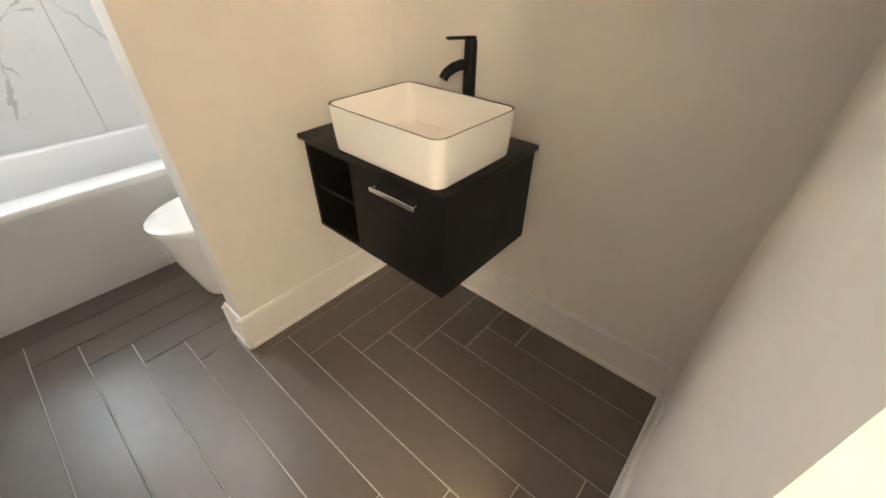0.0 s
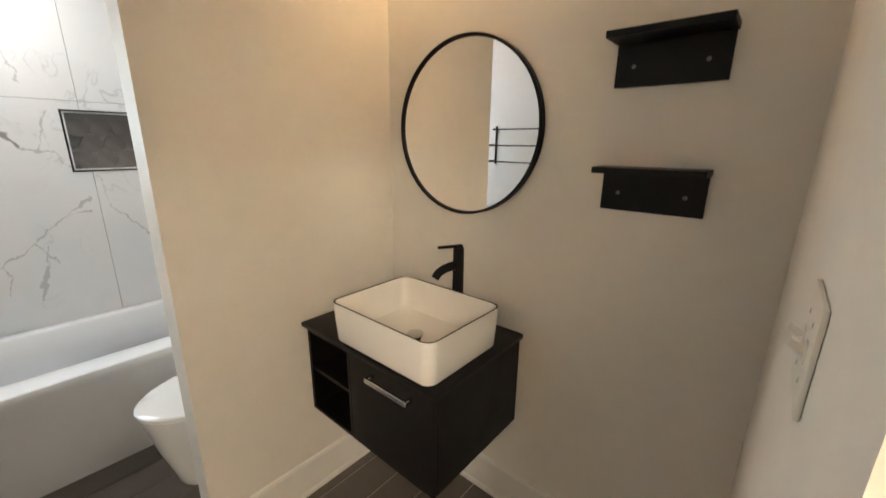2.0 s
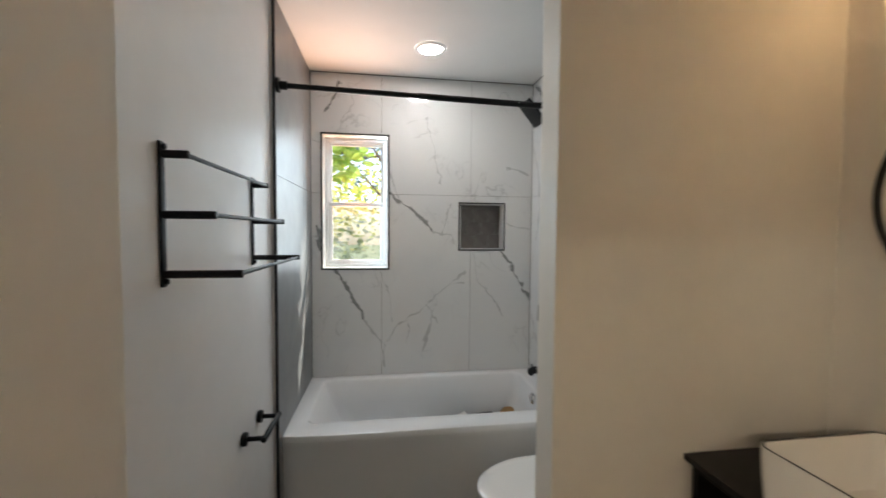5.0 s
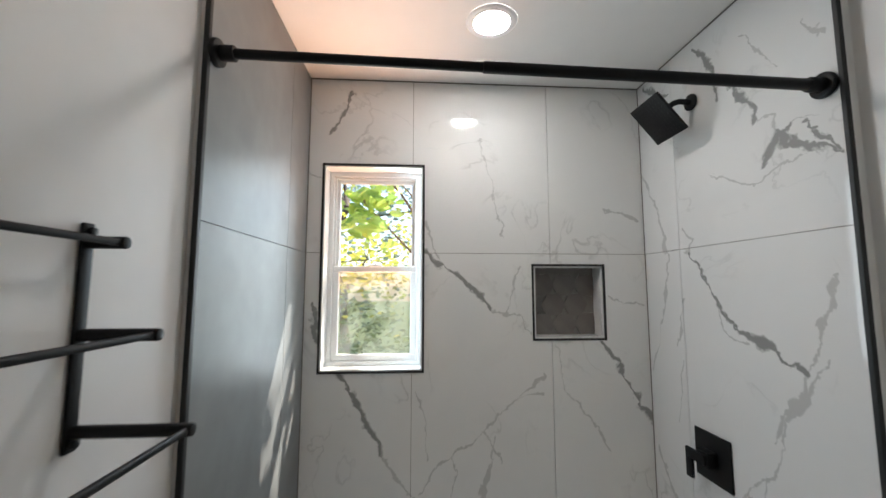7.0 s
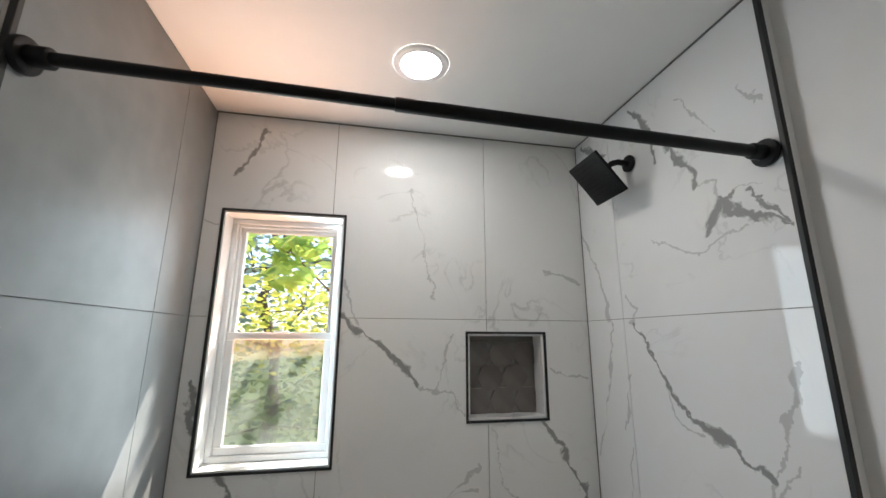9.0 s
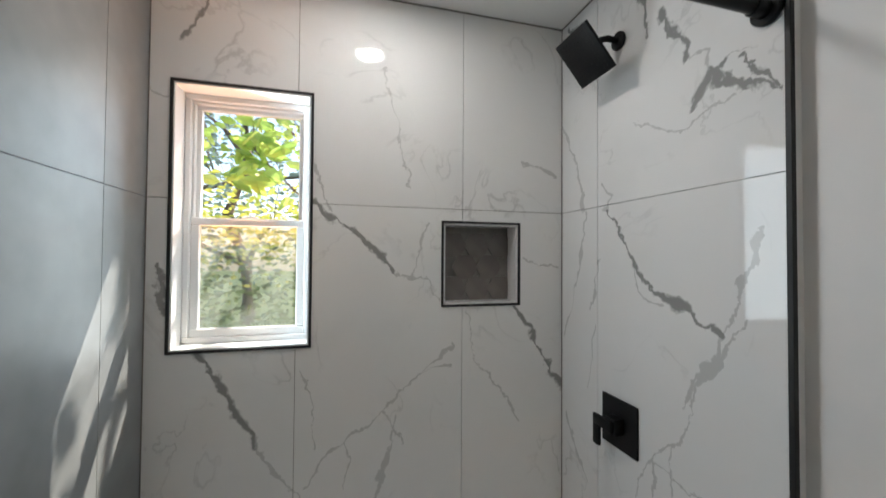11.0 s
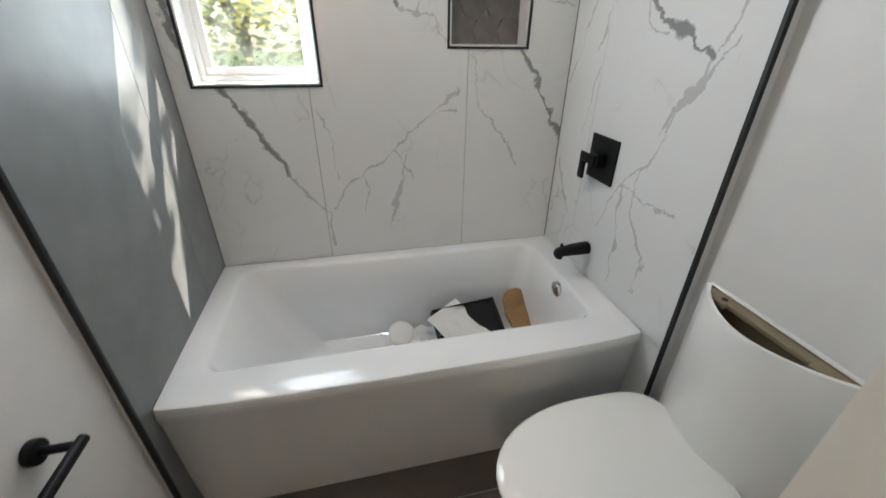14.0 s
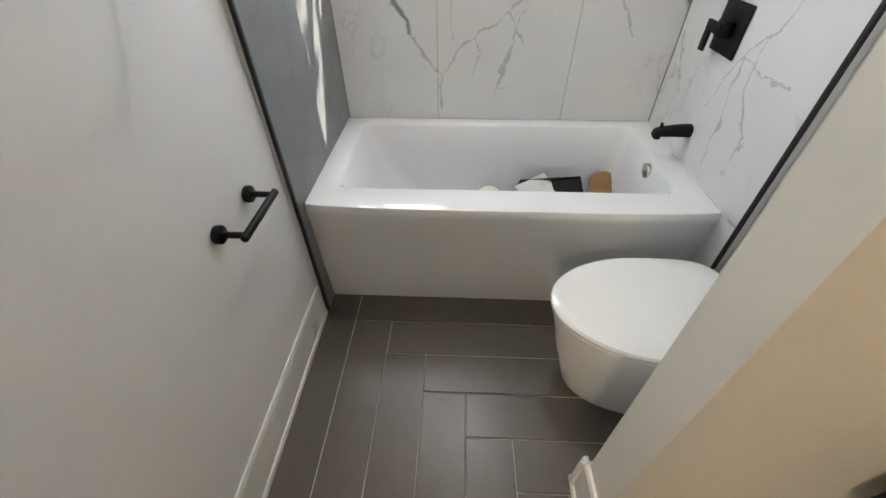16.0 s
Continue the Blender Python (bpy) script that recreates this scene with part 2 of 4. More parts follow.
M_FLOOR = mat("dark_taupe_porcelain", (0.108, 0.089, 0.073), 0.34, grain=0.13, scale=18, bump=0.08, bump_scale=140, rand=0.07, spec=0.65)
M_GROUT = mat("pale_grey_grout", (0.46, 0.44, 0.41), 0.85, grain=0.1, scale=60)
M_GROUT_W = mat("grey_wall_grout", (0.30, 0.29, 0.27), 0.85, grain=0.08, scale=60)
# grout darkened to go with the shade put into the south tiles
M_GROUT_SHADED = mat("shaded_side_wall_grout", (0.19, 0.195, 0.195), 0.8, grain=0.08, scale=60)
M_HEX = mat("grey_hexagon_tile", (0.13, 0.115, 0.105), 0.3, grain=0.25, scale=14, rand=0.1)
M_HEXGROUT = mat("dark_niche_grout", (0.17, 0.16, 0.15), 0.8, grain=0.15, scale=40)
M_PVC = mat("white_vinyl", (0.82, 0.83, 0.83), 0.35, grain=0.01, scale=8)
M_PLATE = mat("ivory_plastic", (0.74, 0.70, 0.62), 0.3, grain=0.01, scale=10)
M_CARD = mat("brown_cardboard", (0.36, 0.21, 0.09), 0.8, grain=0.1, scale=60)
M_DARKBOX = mat("charcoal_card", (0.03, 0.031, 0.033), 0.55, grain=0.1, scale=60)
M_PAPER = mat("white_paper", (0.78, 0.77, 0.75), 0.7, grain=0.03, scale=40)
M_FOAM = mat("grey_foam", (0.012, 0.012, 0.012), 0.9, grain=0.1, scale=60)
M_RED = mat("red_print", (0.35, 0.03, 0.03), 0.5)
M_BARK = mat("tree_bark", (0.12, 0.085, 0.06), 0.9, grain=0.4, scale=30, bump=0.6, bump_scale=40)
M_GRASS = mat("lawn_grass", (0.10, 0.14, 0.035), 0.9, grain=0.4, scale=9)
M_BOUNCE_GROUND = mat("orange_bounce_ground", (0.72, 0.33, 0.13), 0.9, grain=0.25, scale=20)
M_SIDING = mat("outer_siding", (0.5, 0.48, 0.44), 0.7, grain=0.05, scale=12)
M_MIRROR = mat("mirror_silver", (0.93, 0.93, 0.92), 0.005, metal=1.0)
M_GLASS = glass("window_glass")
M_HAZE = glass("screened_glass", 0.34)
M_VANITY_GLOW = glow("warm_led", (1.0, 0.64, 0.33), VANITY_GLOW)
M_HALL = glow("hall_led_and_fill", (1.0, 0.82, 0.62), HALL_GLOW)
M_DOWN = glow("neutral_led", (1.0, 0.985, 0.97), DOWN_GLOW)
M_MARBLE_B = marble("marble_tile_back", "Y", BACK_VEINS)
M_MARBLE_S = marble("marble_tile_side", "X", SIDE_VEINS)
# white marble like the other walls, with the south wall's shade in the grey
M_MARBLE_SHADED = mat("satin_shaded_marble", (0.205, 0.214, 0.216), 0.38, grain=0.22, scale=9, spec=0.3)


def leaf_mat(name, color):
    m = mat(name, color, 0.5)
    nt = m.node_tree
    b = nt.nodes["Principled BSDF"]
    geo, hsv = nt.nodes.new("ShaderNodeNewGeometry"), nt.nodes.new("ShaderNodeHueSaturation")
    mr, mv = nt.nodes.new("ShaderNodeMapRange"), nt.nodes.new("ShaderNodeMapRange")
    mr.inputs["To Min"].default_value, mr.inputs["To Max"].default_value = 0.485, 0.54
    mv.inputs["To Min"].default_value, mv.inputs["To Max"].default_value = 1.25, 0.65
    hsv.inputs["Color"].default_value = (*color, 1)
    for r, s in ((mr, "Hue"), (mv, "Value")):
        nt.links.new(geo.outputs["Random Per Island"], r.inputs["Value"])
        nt.links.new(r.outputs[0], hsv.inputs[s])
    tr, mix = nt.nodes.new("ShaderNodeBsdfTranslucent"), nt.nodes.new("ShaderNodeMixShader")
    nt.links.new(hsv.outputs[0], b.inputs["Base Color"])
    nt.links.new(hsv.outputs[0], tr.inputs[0])
    mix.inputs[0].default_value = 0.5
    nt.links.new(b.outputs[0], mix.inputs[1])
    nt.links.new(tr.outputs[0], mix.inputs[2])
    nt.links.new(mix.outputs[0], nt.nodes["Material Output"].inputs[0])
    return m


M_LEAF = leaf_mat("yellow_green_leaf", (0.52, 0.64, 0.16))
M_LEAF_Y = leaf_mat("autumn_yellow_leaf", (0.64, 0.60, 0.11))
M_LEAF_B = leaf_mat("dull_blue_green_leaf", (0.20, 0.27, 0.22))
M_LEAF_D = leaf_mat("green_leaf", (0.15, 0.21, 0.06))


# ---- mesh helpers ----
def finish(bm, name, material, smooth=False):
    bmesh.ops.recalc_face_normals(bm, faces=bm.faces[:])
    me = bpy.data.meshes.new(name)
    bm.to_mesh(me)
    bm.free()
    if smooth:
        for p in me.polygons:
            p.use_smooth = True
        me.set_sharp_from_angle(angle=radians(38))
    me.materials.append(material)
    return me


def part(name, bm, material, parent, label="", smooth=True):
    ob = new(name, finish(bm, name, material, smooth))
    ob.parent = parent
    if label:
        ob["label"] = label
    return ob


def thing(name, label, category, at=(0, 0, 0), group="", kind=""):
    ob = new(name)
    ob.location = at
    ob.empty_display_size = 0.05
    return tagged(ob, label, category, group, kind)


def solo(name, bm, material, label, category, kind="", smooth=True, group=""):
    return tagged(new(name, finish(bm, name, material, smooth)), label, category, group, kind)


def box(x0, x1, y0, y1, z0, z1, bevel=0.0, seg=2, bm=None):
    made = bmesh.new()
    bmesh.ops.create_cube(made, size=1.0)
    for v in made.verts:
        v.co = Vector(((x0 + x1) / 2 + v.co.x * (x1 - x0), (y0 + y1) / 2 + v.co.y * (y1 - y0), (z0 + z1) / 2 + v.co.z * (z1 - z0)))
    if bevel:
        bmesh.ops.bevel(made, geom=made.edges[:], offset=bevel, segments=seg, profile=0.5, affect="EDGES")
    if bm is None:
        return made
    join(bm, made)
    return bm


def join(bm, other, m=None):
    tmp = bpy.data.meshes.new("tmp")
    if m is not None:
        bmesh.ops.transform(other, matrix=m, verts=other.verts)
    other.to_mesh(tmp)
    other.free()
    bm.from_mesh(tmp)
    bpy.data.meshes.remove(tmp)
    return bm


def moved(bm, m):
    bmesh.ops.transform(bm, matrix=m, verts=bm.verts)
    return bm


def rod_between(a, b, r, seg=20, bevel=0.0, r2=None):
    a, b = Vector(a), Vector(b)
    bm = bmesh.new()
    bmesh.ops.create_cone(bm, cap_ends=True, segments=seg, radius1=r, radius2=r if r2 is None else r2, depth=(b - a).length)
    if bevel:
        edges = [e for e in bm.edges if len(e.link_faces) == 2 and any(len(f.verts) > 4 for f in e.link_faces)]
        bmesh.ops.bevel(bm, geom=edges, offset=bevel, segments=2, profile=0.5, affect="EDGES")
    q = (b - a).to_track_quat("Z", "Y").to_matrix().to_4x4()
    return moved(bm, Matrix.Translation((a + b) / 2) @ q)


def tube_along(points, r, seg=14):
    bm = bmesh.new()
    pts = [Vector(p) for p in points]
    rings = []
    for i, p in enumerate(pts):
        d = (pts[min(i + 1, len(pts) - 1)] - pts[max(i - 1, 0)]).normalized()
        q = d.to_track_quat("Z", "Y").to_matrix()
        rr = r[i] if isinstance(r, (list, tuple)) else r
        rings.append([bm.verts.new(p + q @ Vector((math.cos(a) * rr, math.sin(a) * rr, 0))) for a in [2 * math.pi * k / seg for k in range(seg)]])
    for a, b in zip(rings, rings[1:]):
        for k in range(seg):
            bm.faces.new((a[k], a[(k + 1) % seg], b[(k + 1) % seg], b[k]))
    bm.faces.new(rings[0][::-1])
    bm.faces.new(rings[-1])
    return bm


def slab(axis, d0, d1, u0, u1, v0, v1, holes=()):
    """A solid plate across an axis from d0 to d1; u is the other level axis (or x for z plates), v is z (or y). holes: (u0, u1, v0, v1)."""
    us = sorted({u0, u1, *[min(max(q, u0), u1) for h in holes for q in h[:2]]})
    vs = sorted({v0, v1, *[min(max(q, v0), v1) for h in holes for q in h[2:]]})
    bm = bmesh.new()
    cache = {}

    def vert(u, v, d):
        key = (round(u, 5), round(v, 5), round(d, 5))
        if key not in cache:
            co = {"x": (d, u, v), "y": (u, d, v), "z": (u, v, d)}[axis]
            cache[key] = bm.verts.new(co)
        return cache[key]

    def filled(i, j):
        if not (0 <= i < len(us) - 1 and 0 <= j < len(vs) - 1):
            return False
        mu, mv = (us[i] + us[i + 1]) / 2, (vs[j] + vs[j + 1]) / 2
        return not any(a < mu < b and c < mv < d for a, b, c, d in holes)

    for i in range(len(us) - 1):
        for j in range(len(vs) - 1):
            if not filled(i, j):
                continue
            a, b, c, d = us[i], us[i + 1], vs[j], vs[j + 1]
            for dd in (d0, d1):
                bm.faces.new([vert(a, c, dd), vert(b, c, dd), vert(b, d, dd), vert(a, d, dd)])
            for (di, dj), (p, q) in {(-1, 0): ((a, c), (a, d)), (1, 0): ((b, c), (b, d)), (0, -1): ((a, c), (b, c)), (0, 1): ((a, d), (b, d))}.items():
                if not filled(i + di, j + dj):
                    bm.faces.new([vert(*p, d0), vert(*q, d0), vert(*q, d1), vert(*p, d1)])
    return bm


def ring_outline(w, d, r, n=8):
    """Corners of a rounded rectangle, round the origin."""
    pts = []
    for cx, cy, a0 in ((1, 1, 0), (-1, 1, 90), (-1, -1, 180), (1, -1, 270)):
        for k in range(n + 1):
            a = radians(a0 + 90 * k / n)
            pts.append((cx * (w / 2 - r) + r * math.cos(a), cy * (d / 2 - r) + r * math.sin(a)))
    return pts


def loft(rings, close_first=True, close_last=True):
    """rings: lists of equally many points."""
    bm = bmesh.new()
    rows = [[bm.verts.new(p) for p in ring] for ring in rings]
    n = len(rows[0])
    for a, b in zip(rows, rows[1:]):
        for k in range(n):
            bm.faces.new((a[k], a[(k + 1) % n], b[(k + 1) % n], b[k]))
    if close_first:
        bm.faces.new(rows[0][::-1])
    if close_last:
        bm.faces.new(rows[-1])
    return bm


# ---- the plan ----
XB, YL, YR = -0.51, 2.18, 3.700          # tile faces of the tub alcove
PL, PR = 2.160, 3.735                     # painted walls beside it
YM, XR = 4.11, 2.583                     # mirror wall, switch wall
PX0, PX1, PY = 0.988, 1.110, 3.154       # partition
XTS, XT = 0.318, 0.354                   # ends of the south and north tiling
CEIL = 2.575
JX, JY = 1.697, 2.385                     # wall return by the door
RIM = 0.55
WIN = (2.251, 2.684, 1.281, 2.174)
NICHE = (3.179, 3.496, 1.411, 1.730)
DOOR_Y0, DOOR_Y1, DOOR_H = JY, 3.070, 2.05

# ---- structure ----
solo("wall_west", slab("x", -0.68, XB - 0.01, 1.95, 3.9, -0.1, 2.8, [WIN, NICHE]), M_SIDING, "outer wall behind the tub with a window opening", "wall", "structure", False)
solo("wall_south", slab("y", 1.95, PL, XB - 0.01, JX, -0.1, 2.8), M_WHITE_WALL, "smooth white painted wall with towel rack", "wall", "structure", False)
solo("wall_return", slab("y", 1.95, JY, JX, XR + 0.12, -0.1, 2.8), M_WALL, "plain greige painted wall return beside the door", "wall", "structure", False)
solo("wall_north_tub", slab("y", PR, 3.9, XB - 0.01, PX0, -0.1, 2.8), M_WHITE_WALL, "smooth white painted wall behind the toilet", "wall", "structure", False)
solo("wall_partition", slab("x", PX0, PX1, PY, 4.25, -0.1, 2.8), M_WALL, "greige painted partition between vanity and toilet", "wall", "structure", False)
solo("wall_north_vanity", slab("y", YM, 4.25, PX1, XR + 0.12, -0.1, 2.8), M_WALL, "greige painted wall behind the vanity", "wall", "structure", False)
solo("wall_east", slab("x", XR, XR + 0.12, JY, YM, -0.1, 2.8, [(DOOR_Y0, DOOR_Y1, -0.2, DOOR_H)]), M_WALL, "greige painted wall with light switches and doorway", "wall", "structure", False)
solo("hall_wall_east", slab("x", 5.0, 5.1, 0.5, 4.6, -0.1, 2.8), M_WALL, "plain painted hallway wall", "wall", "structure", False)
solo("hall_wall_south", slab("y", 0.4, 0.5, XR + 0.12, 5.1, -0.1, 2.8), M_WALL, "plain painted hallway wall", "wall", "structure", False)
solo("hall_wall_north", slab("y", 4.6, 4.7, XR + 0.12, 5.1, -0.1, 2.8), M_WALL, "plain painted hallway wall", "wall", "structure", False)
solo("hall_wall_west", slab("x", XR + 0.10, XR + 0.119, 0.4, 1.95, -0.1, 2.8), M_WALL, "plain painted hallway wall", "wall", "structure", False)
solo("hall_wall_west_end", slab("x", XR + 0.10, XR + 0.119, 4.25, 4.6, -0.1, 2.8), M_WALL, "plain painted hallway wall", "wall", "structure", False)
solo("ceiling", slab("z", CEIL, CEIL + 0.12, -0.68, 5.1, 0.4, 4.7), M_CEIL, "smooth white painted ceiling", "ceiling", "structure", False)
floor = solo("floor", slab("z", -0.12, -0.004, -0.52, 5.1, 0.4, 4.7), M_GROUT, "dark taupe porcelain tile floor laid in herringbone", "floor", "structure", False)


def baseboard(name, axis, face, out, a0, a1, h=0.175, k=1.0):
    """A moulded skirting along a wall: board, top chamfer and shoe strip. out: +1 or -1, the way it stands off the wall."""
    prof = [(0, 0), (0.024, 0), (0.024, 0.012), (0.020, 0.020), (0.014, 0.022), (0.014, h - 0.012), (0.008, h), (0, h)]
    rings = []
    for a in (a0, a1):
        rings.append([(a, face + out * d * k, z) if axis == "x" else (face + out * d * k, a, z) for d, z in prof])
    return solo(name, loft(rings), M_TRIM, "white moulded wooden baseboard along the wall", "baseboard", "structure", False)


baseboard("baseboard_south", "x", PL, 1, XTS + 0.012, JX, k=0.75)
baseboard("baseboard_return", "x", JY, 1, JX - 0.014, XR)
baseboard("baseboard_partition", "y", PX1, 1, PY - 0.024, YM)
baseboard("baseboard_partition_end", "x", PY, -1, PX0 - 0.024, PX1 + 0.024)
baseboard("baseboard_partition_back", "y", PX0, -1, PY - 0.024, PR)
baseboard("baseboard_mirror_wall", "x", YM, -1, PX1, XR)
baseboard("baseboard_east", "y", XR, -1, DOOR_Y1 + 0.0, YM)
baseboard("baseboard_toilet_wall", "x", PR, -1, XT + 0.03, PX0)

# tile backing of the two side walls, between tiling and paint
back_l = solo("tile_wall_south", slab("y", PL, YL - 0.008, XB - 0.01, XTS - 0.006, 0, CEIL), M_GROUT_SHADED, "large white marble-look tiles on the alcove side wall", "tiled wall", "structure", False)
back_r = solo("tile_wall_north", slab("y", YR + 0.008, PR, XB - 0.01, XT - 0.006, 0, CEIL), M_GROUT_W, "large white marble-look tiles with bold grey veins", "tiled wall", "structure", False)
back_b = solo("tile_wall_west", slab("x", XB - 0.0101, XB - 0.008, YL - 0.008, YR + 0.008, 0, CEIL, [WIN, NICHE]), M_GROUT_W, "white marble-look tiles with grey veins round window and niche", "tiled wall", "structure", False)
for xe, y0, y1, nm in ((XTS, PL, YL - 0.010, "tile_return_south"), (XT, YR + 0.010, PR, "tile_return_north")):
    solo(nm, box(xe - 0.006, xe + 0.002, y0, y1, 0.0, CEIL, 0.0005, 1), M_WHITE_WALL, "painted return between tiling and wall", "trim", "structure", False)
for xe, y0, y1, nm in ((XTS, YL - 0.010, YL + 0.003, "tile_edging_south"), (XT, YR - 0.003, YR + 0.010, "tile_edging_north")):
    solo(nm, box(xe - 0.006, xe + 0.007, y0, y1, 0.0, CEIL, 0.0015, 1), M_EDGE, "slim black metal edging where tiling meets paint", "trim", "structure", False)

# sealant joints in the corners of the alcove and under the ceiling
for nm, b_ in (("corner_joint_north", (XB, XB + 0.003, YR - 0.003, YR, RIM, CEIL)), ("corner_joint_south", (XB, XB + 0.003, YL, YL + 0.003, RIM, CEIL)),
               ("ceiling_joint_west", (XB, XB + 0.004, YL, YR, CEIL - 0.005, CEIL - 0.0005)), ("ceiling_joint_north", (XB, XT - 0.007, YR - 0.004, YR, CEIL - 0.005, CEIL - 0.0005))):
    solo(nm, box(*b_), M_HEXGROUT, "thin dark grey joint where the tiled surfaces meet", "trim", "structure", False)

# reveals and edging of window and niche
def edging(name, hole, d0, d1, w, label):
    y0, y1, z0, z1 = hole
    t = thing(name, label, "trim", (XB, (y0 + y1) / 2, z0), kind="structure")
    inv = Matrix.Translation((-XB, -(y0 + y1) / 2, -z0))
    for a, b, c, d in ((y0 - w, y1 + w, z0 - w, z0), (y0 - w, y1 + w, z1, z1 + w), (y0 - w, y0, z0, z1), (y1, y1 + w, z0, z1)):
        part("edge_strip", moved(box(d0, d1, a, b, c, d, 0.001, 1), inv), M_EDGE, t, smooth=False)
    return t


edging("window_edging", WIN, XB - 0.007, XB + 0.004, 0.009, "slim black metal edging round the window opening")
edging("niche_edging", NICHE, XB - 0.007, XB + 0.004, 0.009, "slim black metal edging round the shower niche")

# window: reveal lining, vinyl frame, two sashes
wy0, wy1, wz0, wz1 = WIN
win = thing("window_1", "white vinyl single-hung window with lower screened sash", "window", (XB, (wy0 + wy1) / 2, wz0), kind="structure")
WI = Matrix.Translation((-XB, -(wy0 + wy1) / 2, -wz0))


def wpart(name, bm, m, parent=None, label=""):
    return part(name, moved(bm, WI), m, parent or win, label, False)


def frame_ring(x0, x1, y0, y1, z0, z1, w, bevel=0.003):
    bm = bmesh.new()
    for a, b, c, d in ((y0, y1, z0, z0 + w), (y0, y1, z1 - w, z1), (y0, y0 + w, z0 + w, z1 - w), (y1 - w, y1, z0 + w, z1 - w)):
        box(x0, x1, a, b, c, d, bevel, 1, bm)
    return bm


t_ = 0.006
wpart("sill", box(XB - 0.15, XB - 0.001, wy0, wy1, wz0 - 0.0, wz0 + t_, 0.001, 1), M_PVC)
wpart("lining", box(XB - 0.15, XB - 0.001, wy0, wy1, wz1 - t_, wz1, 0.001, 1), M_PVC)
wpart("lining", box(XB - 0.15, XB - 0.001, wy0, wy0 + t_, wz0 + t_, wz1 - t_, 0.001, 1), M_PVC)
wpart("lining", box(XB - 0.15, XB - 0.001, wy1 - t_, wy1, wz0 + t_, wz1 - t_, 0.001, 1), M_PVC)
wpart("window_frame", frame_ring(-0.655, -0.595, wy0 + t_, wy1 - t_, wz0 + t_, wz1 - t_, 0.020), M_PVC)
wpart("frame_stop", frame_ring(-0.655, -0.610, wy0 + 0.026, wy1 - 0.026, wz0 + 0.026, wz1 - 0.026, 0.009, 0.002), M_PVC)
ZM = 1.722
up = wpart("upper_sash", frame_ring(-0.652, -0.628, wy0 + 0.030, wy1 - 0.030, ZM - 0.012, wz1 - 0.030, 0.020), M_PVC)
lo = wpart("lower_sash", frame_ring(-0.632, -0.606, wy0 + 0.026, wy1 - 0.026, wz0 + 0.026, ZM + 0.010, 0.028), M_PVC)
p1 = wpart("pane", box(-0.642, -0.638, wy0 + 0.048, wy1 - 0.048, ZM, wz1 - 0.048), M_GLASS)
p2 = wpart("pane", box(-0.621, -0.617, wy0 + 0.052, wy1 - 0.052, wz0 + 0.052, ZM - 0.016), M_HAZE)
p1.visible_shadow = p2.visible_shadow = False
p1.parent = up
p2.parent = lo
lk = box(-0.604, -0.585, 2.445, 2.50, ZM + 0.008, ZM + 0.016, 0.002, 1)
box(-0.600, -0.588, 2.466, 2.478, ZM + 0.016, ZM + 0.024, 0.002, 1, lk)
wpart("sash_lock", lk, M_PVC)
wpart("lift_rail", box(-0.607, -0.594, 2.37, 2.57, ZM + 0.004, ZM + 0.009, 0.001, 1), M_PVC)

# niche: lining and hexagon tiles
ny0, ny1, nz0, nz1 = NICHE
niche = thing("shower_niche", "recessed shower niche lined with white and grey hexagon tiles", "niche", (XB, (ny0 + ny1) / 2, nz0), kind="structure")
NI = Matrix.Translation((-XB, -(ny0 + ny1) / 2, -nz0))
part("niche_lining", moved(slab("x", -0.605, -0.597, ny0, ny1, nz0, nz1), NI), M_HEXGROUT, niche, smooth=False)
for nm, b_ in (("niche_side", (ny0, ny0 + 0.008, nz0, nz1)), ("niche_side", (ny1 - 0.008, ny1, nz0, nz1)), ("niche_shelf", (ny0, ny1, nz0, nz0 + 0.008)), ("niche_top", (ny0, ny1, nz1 - 0.008, nz1))):
    part(nm, moved(box(-0.597, XB - 0.004, *b_), NI), M_MARBLE_B, niche, smooth=False)
hexr = 0.060
hm = bmesh.new()
bmesh.ops.create_cone(hm, cap_ends=True, segments=6, radius1=hexr * 0.975, radius2=hexr * 0.965, depth=0.006)
bmesh.ops.transform(hm, matrix=Matrix.Rotation(math.pi / 2, 4, "Y") @ Matrix.Rotation(0, 4, "Z"), verts=hm.verts)
hex_mesh = finish(hm, "hexagon", M_HEX)
stepz, stepy = hexr * 1.5, hexr * math.sqrt(3)
for i in range(-1, 9):
    for j in range(-1, 9):
        z, y = nz0 + 0.055 + i * stepz, ny0 + 0.064 + (j + 0.5 * (i % 2)) * stepy
        if ny0 + 0.045 < y < ny1 - 0.04 and nz0 + 0.04 < z < nz1 - 0.05:
            h = new("hexagon", hex_mesh)
            h.parent = niche
            h.location = (-0.5945 - XB, y - (ny0 + ny1) / 2, z - nz0)


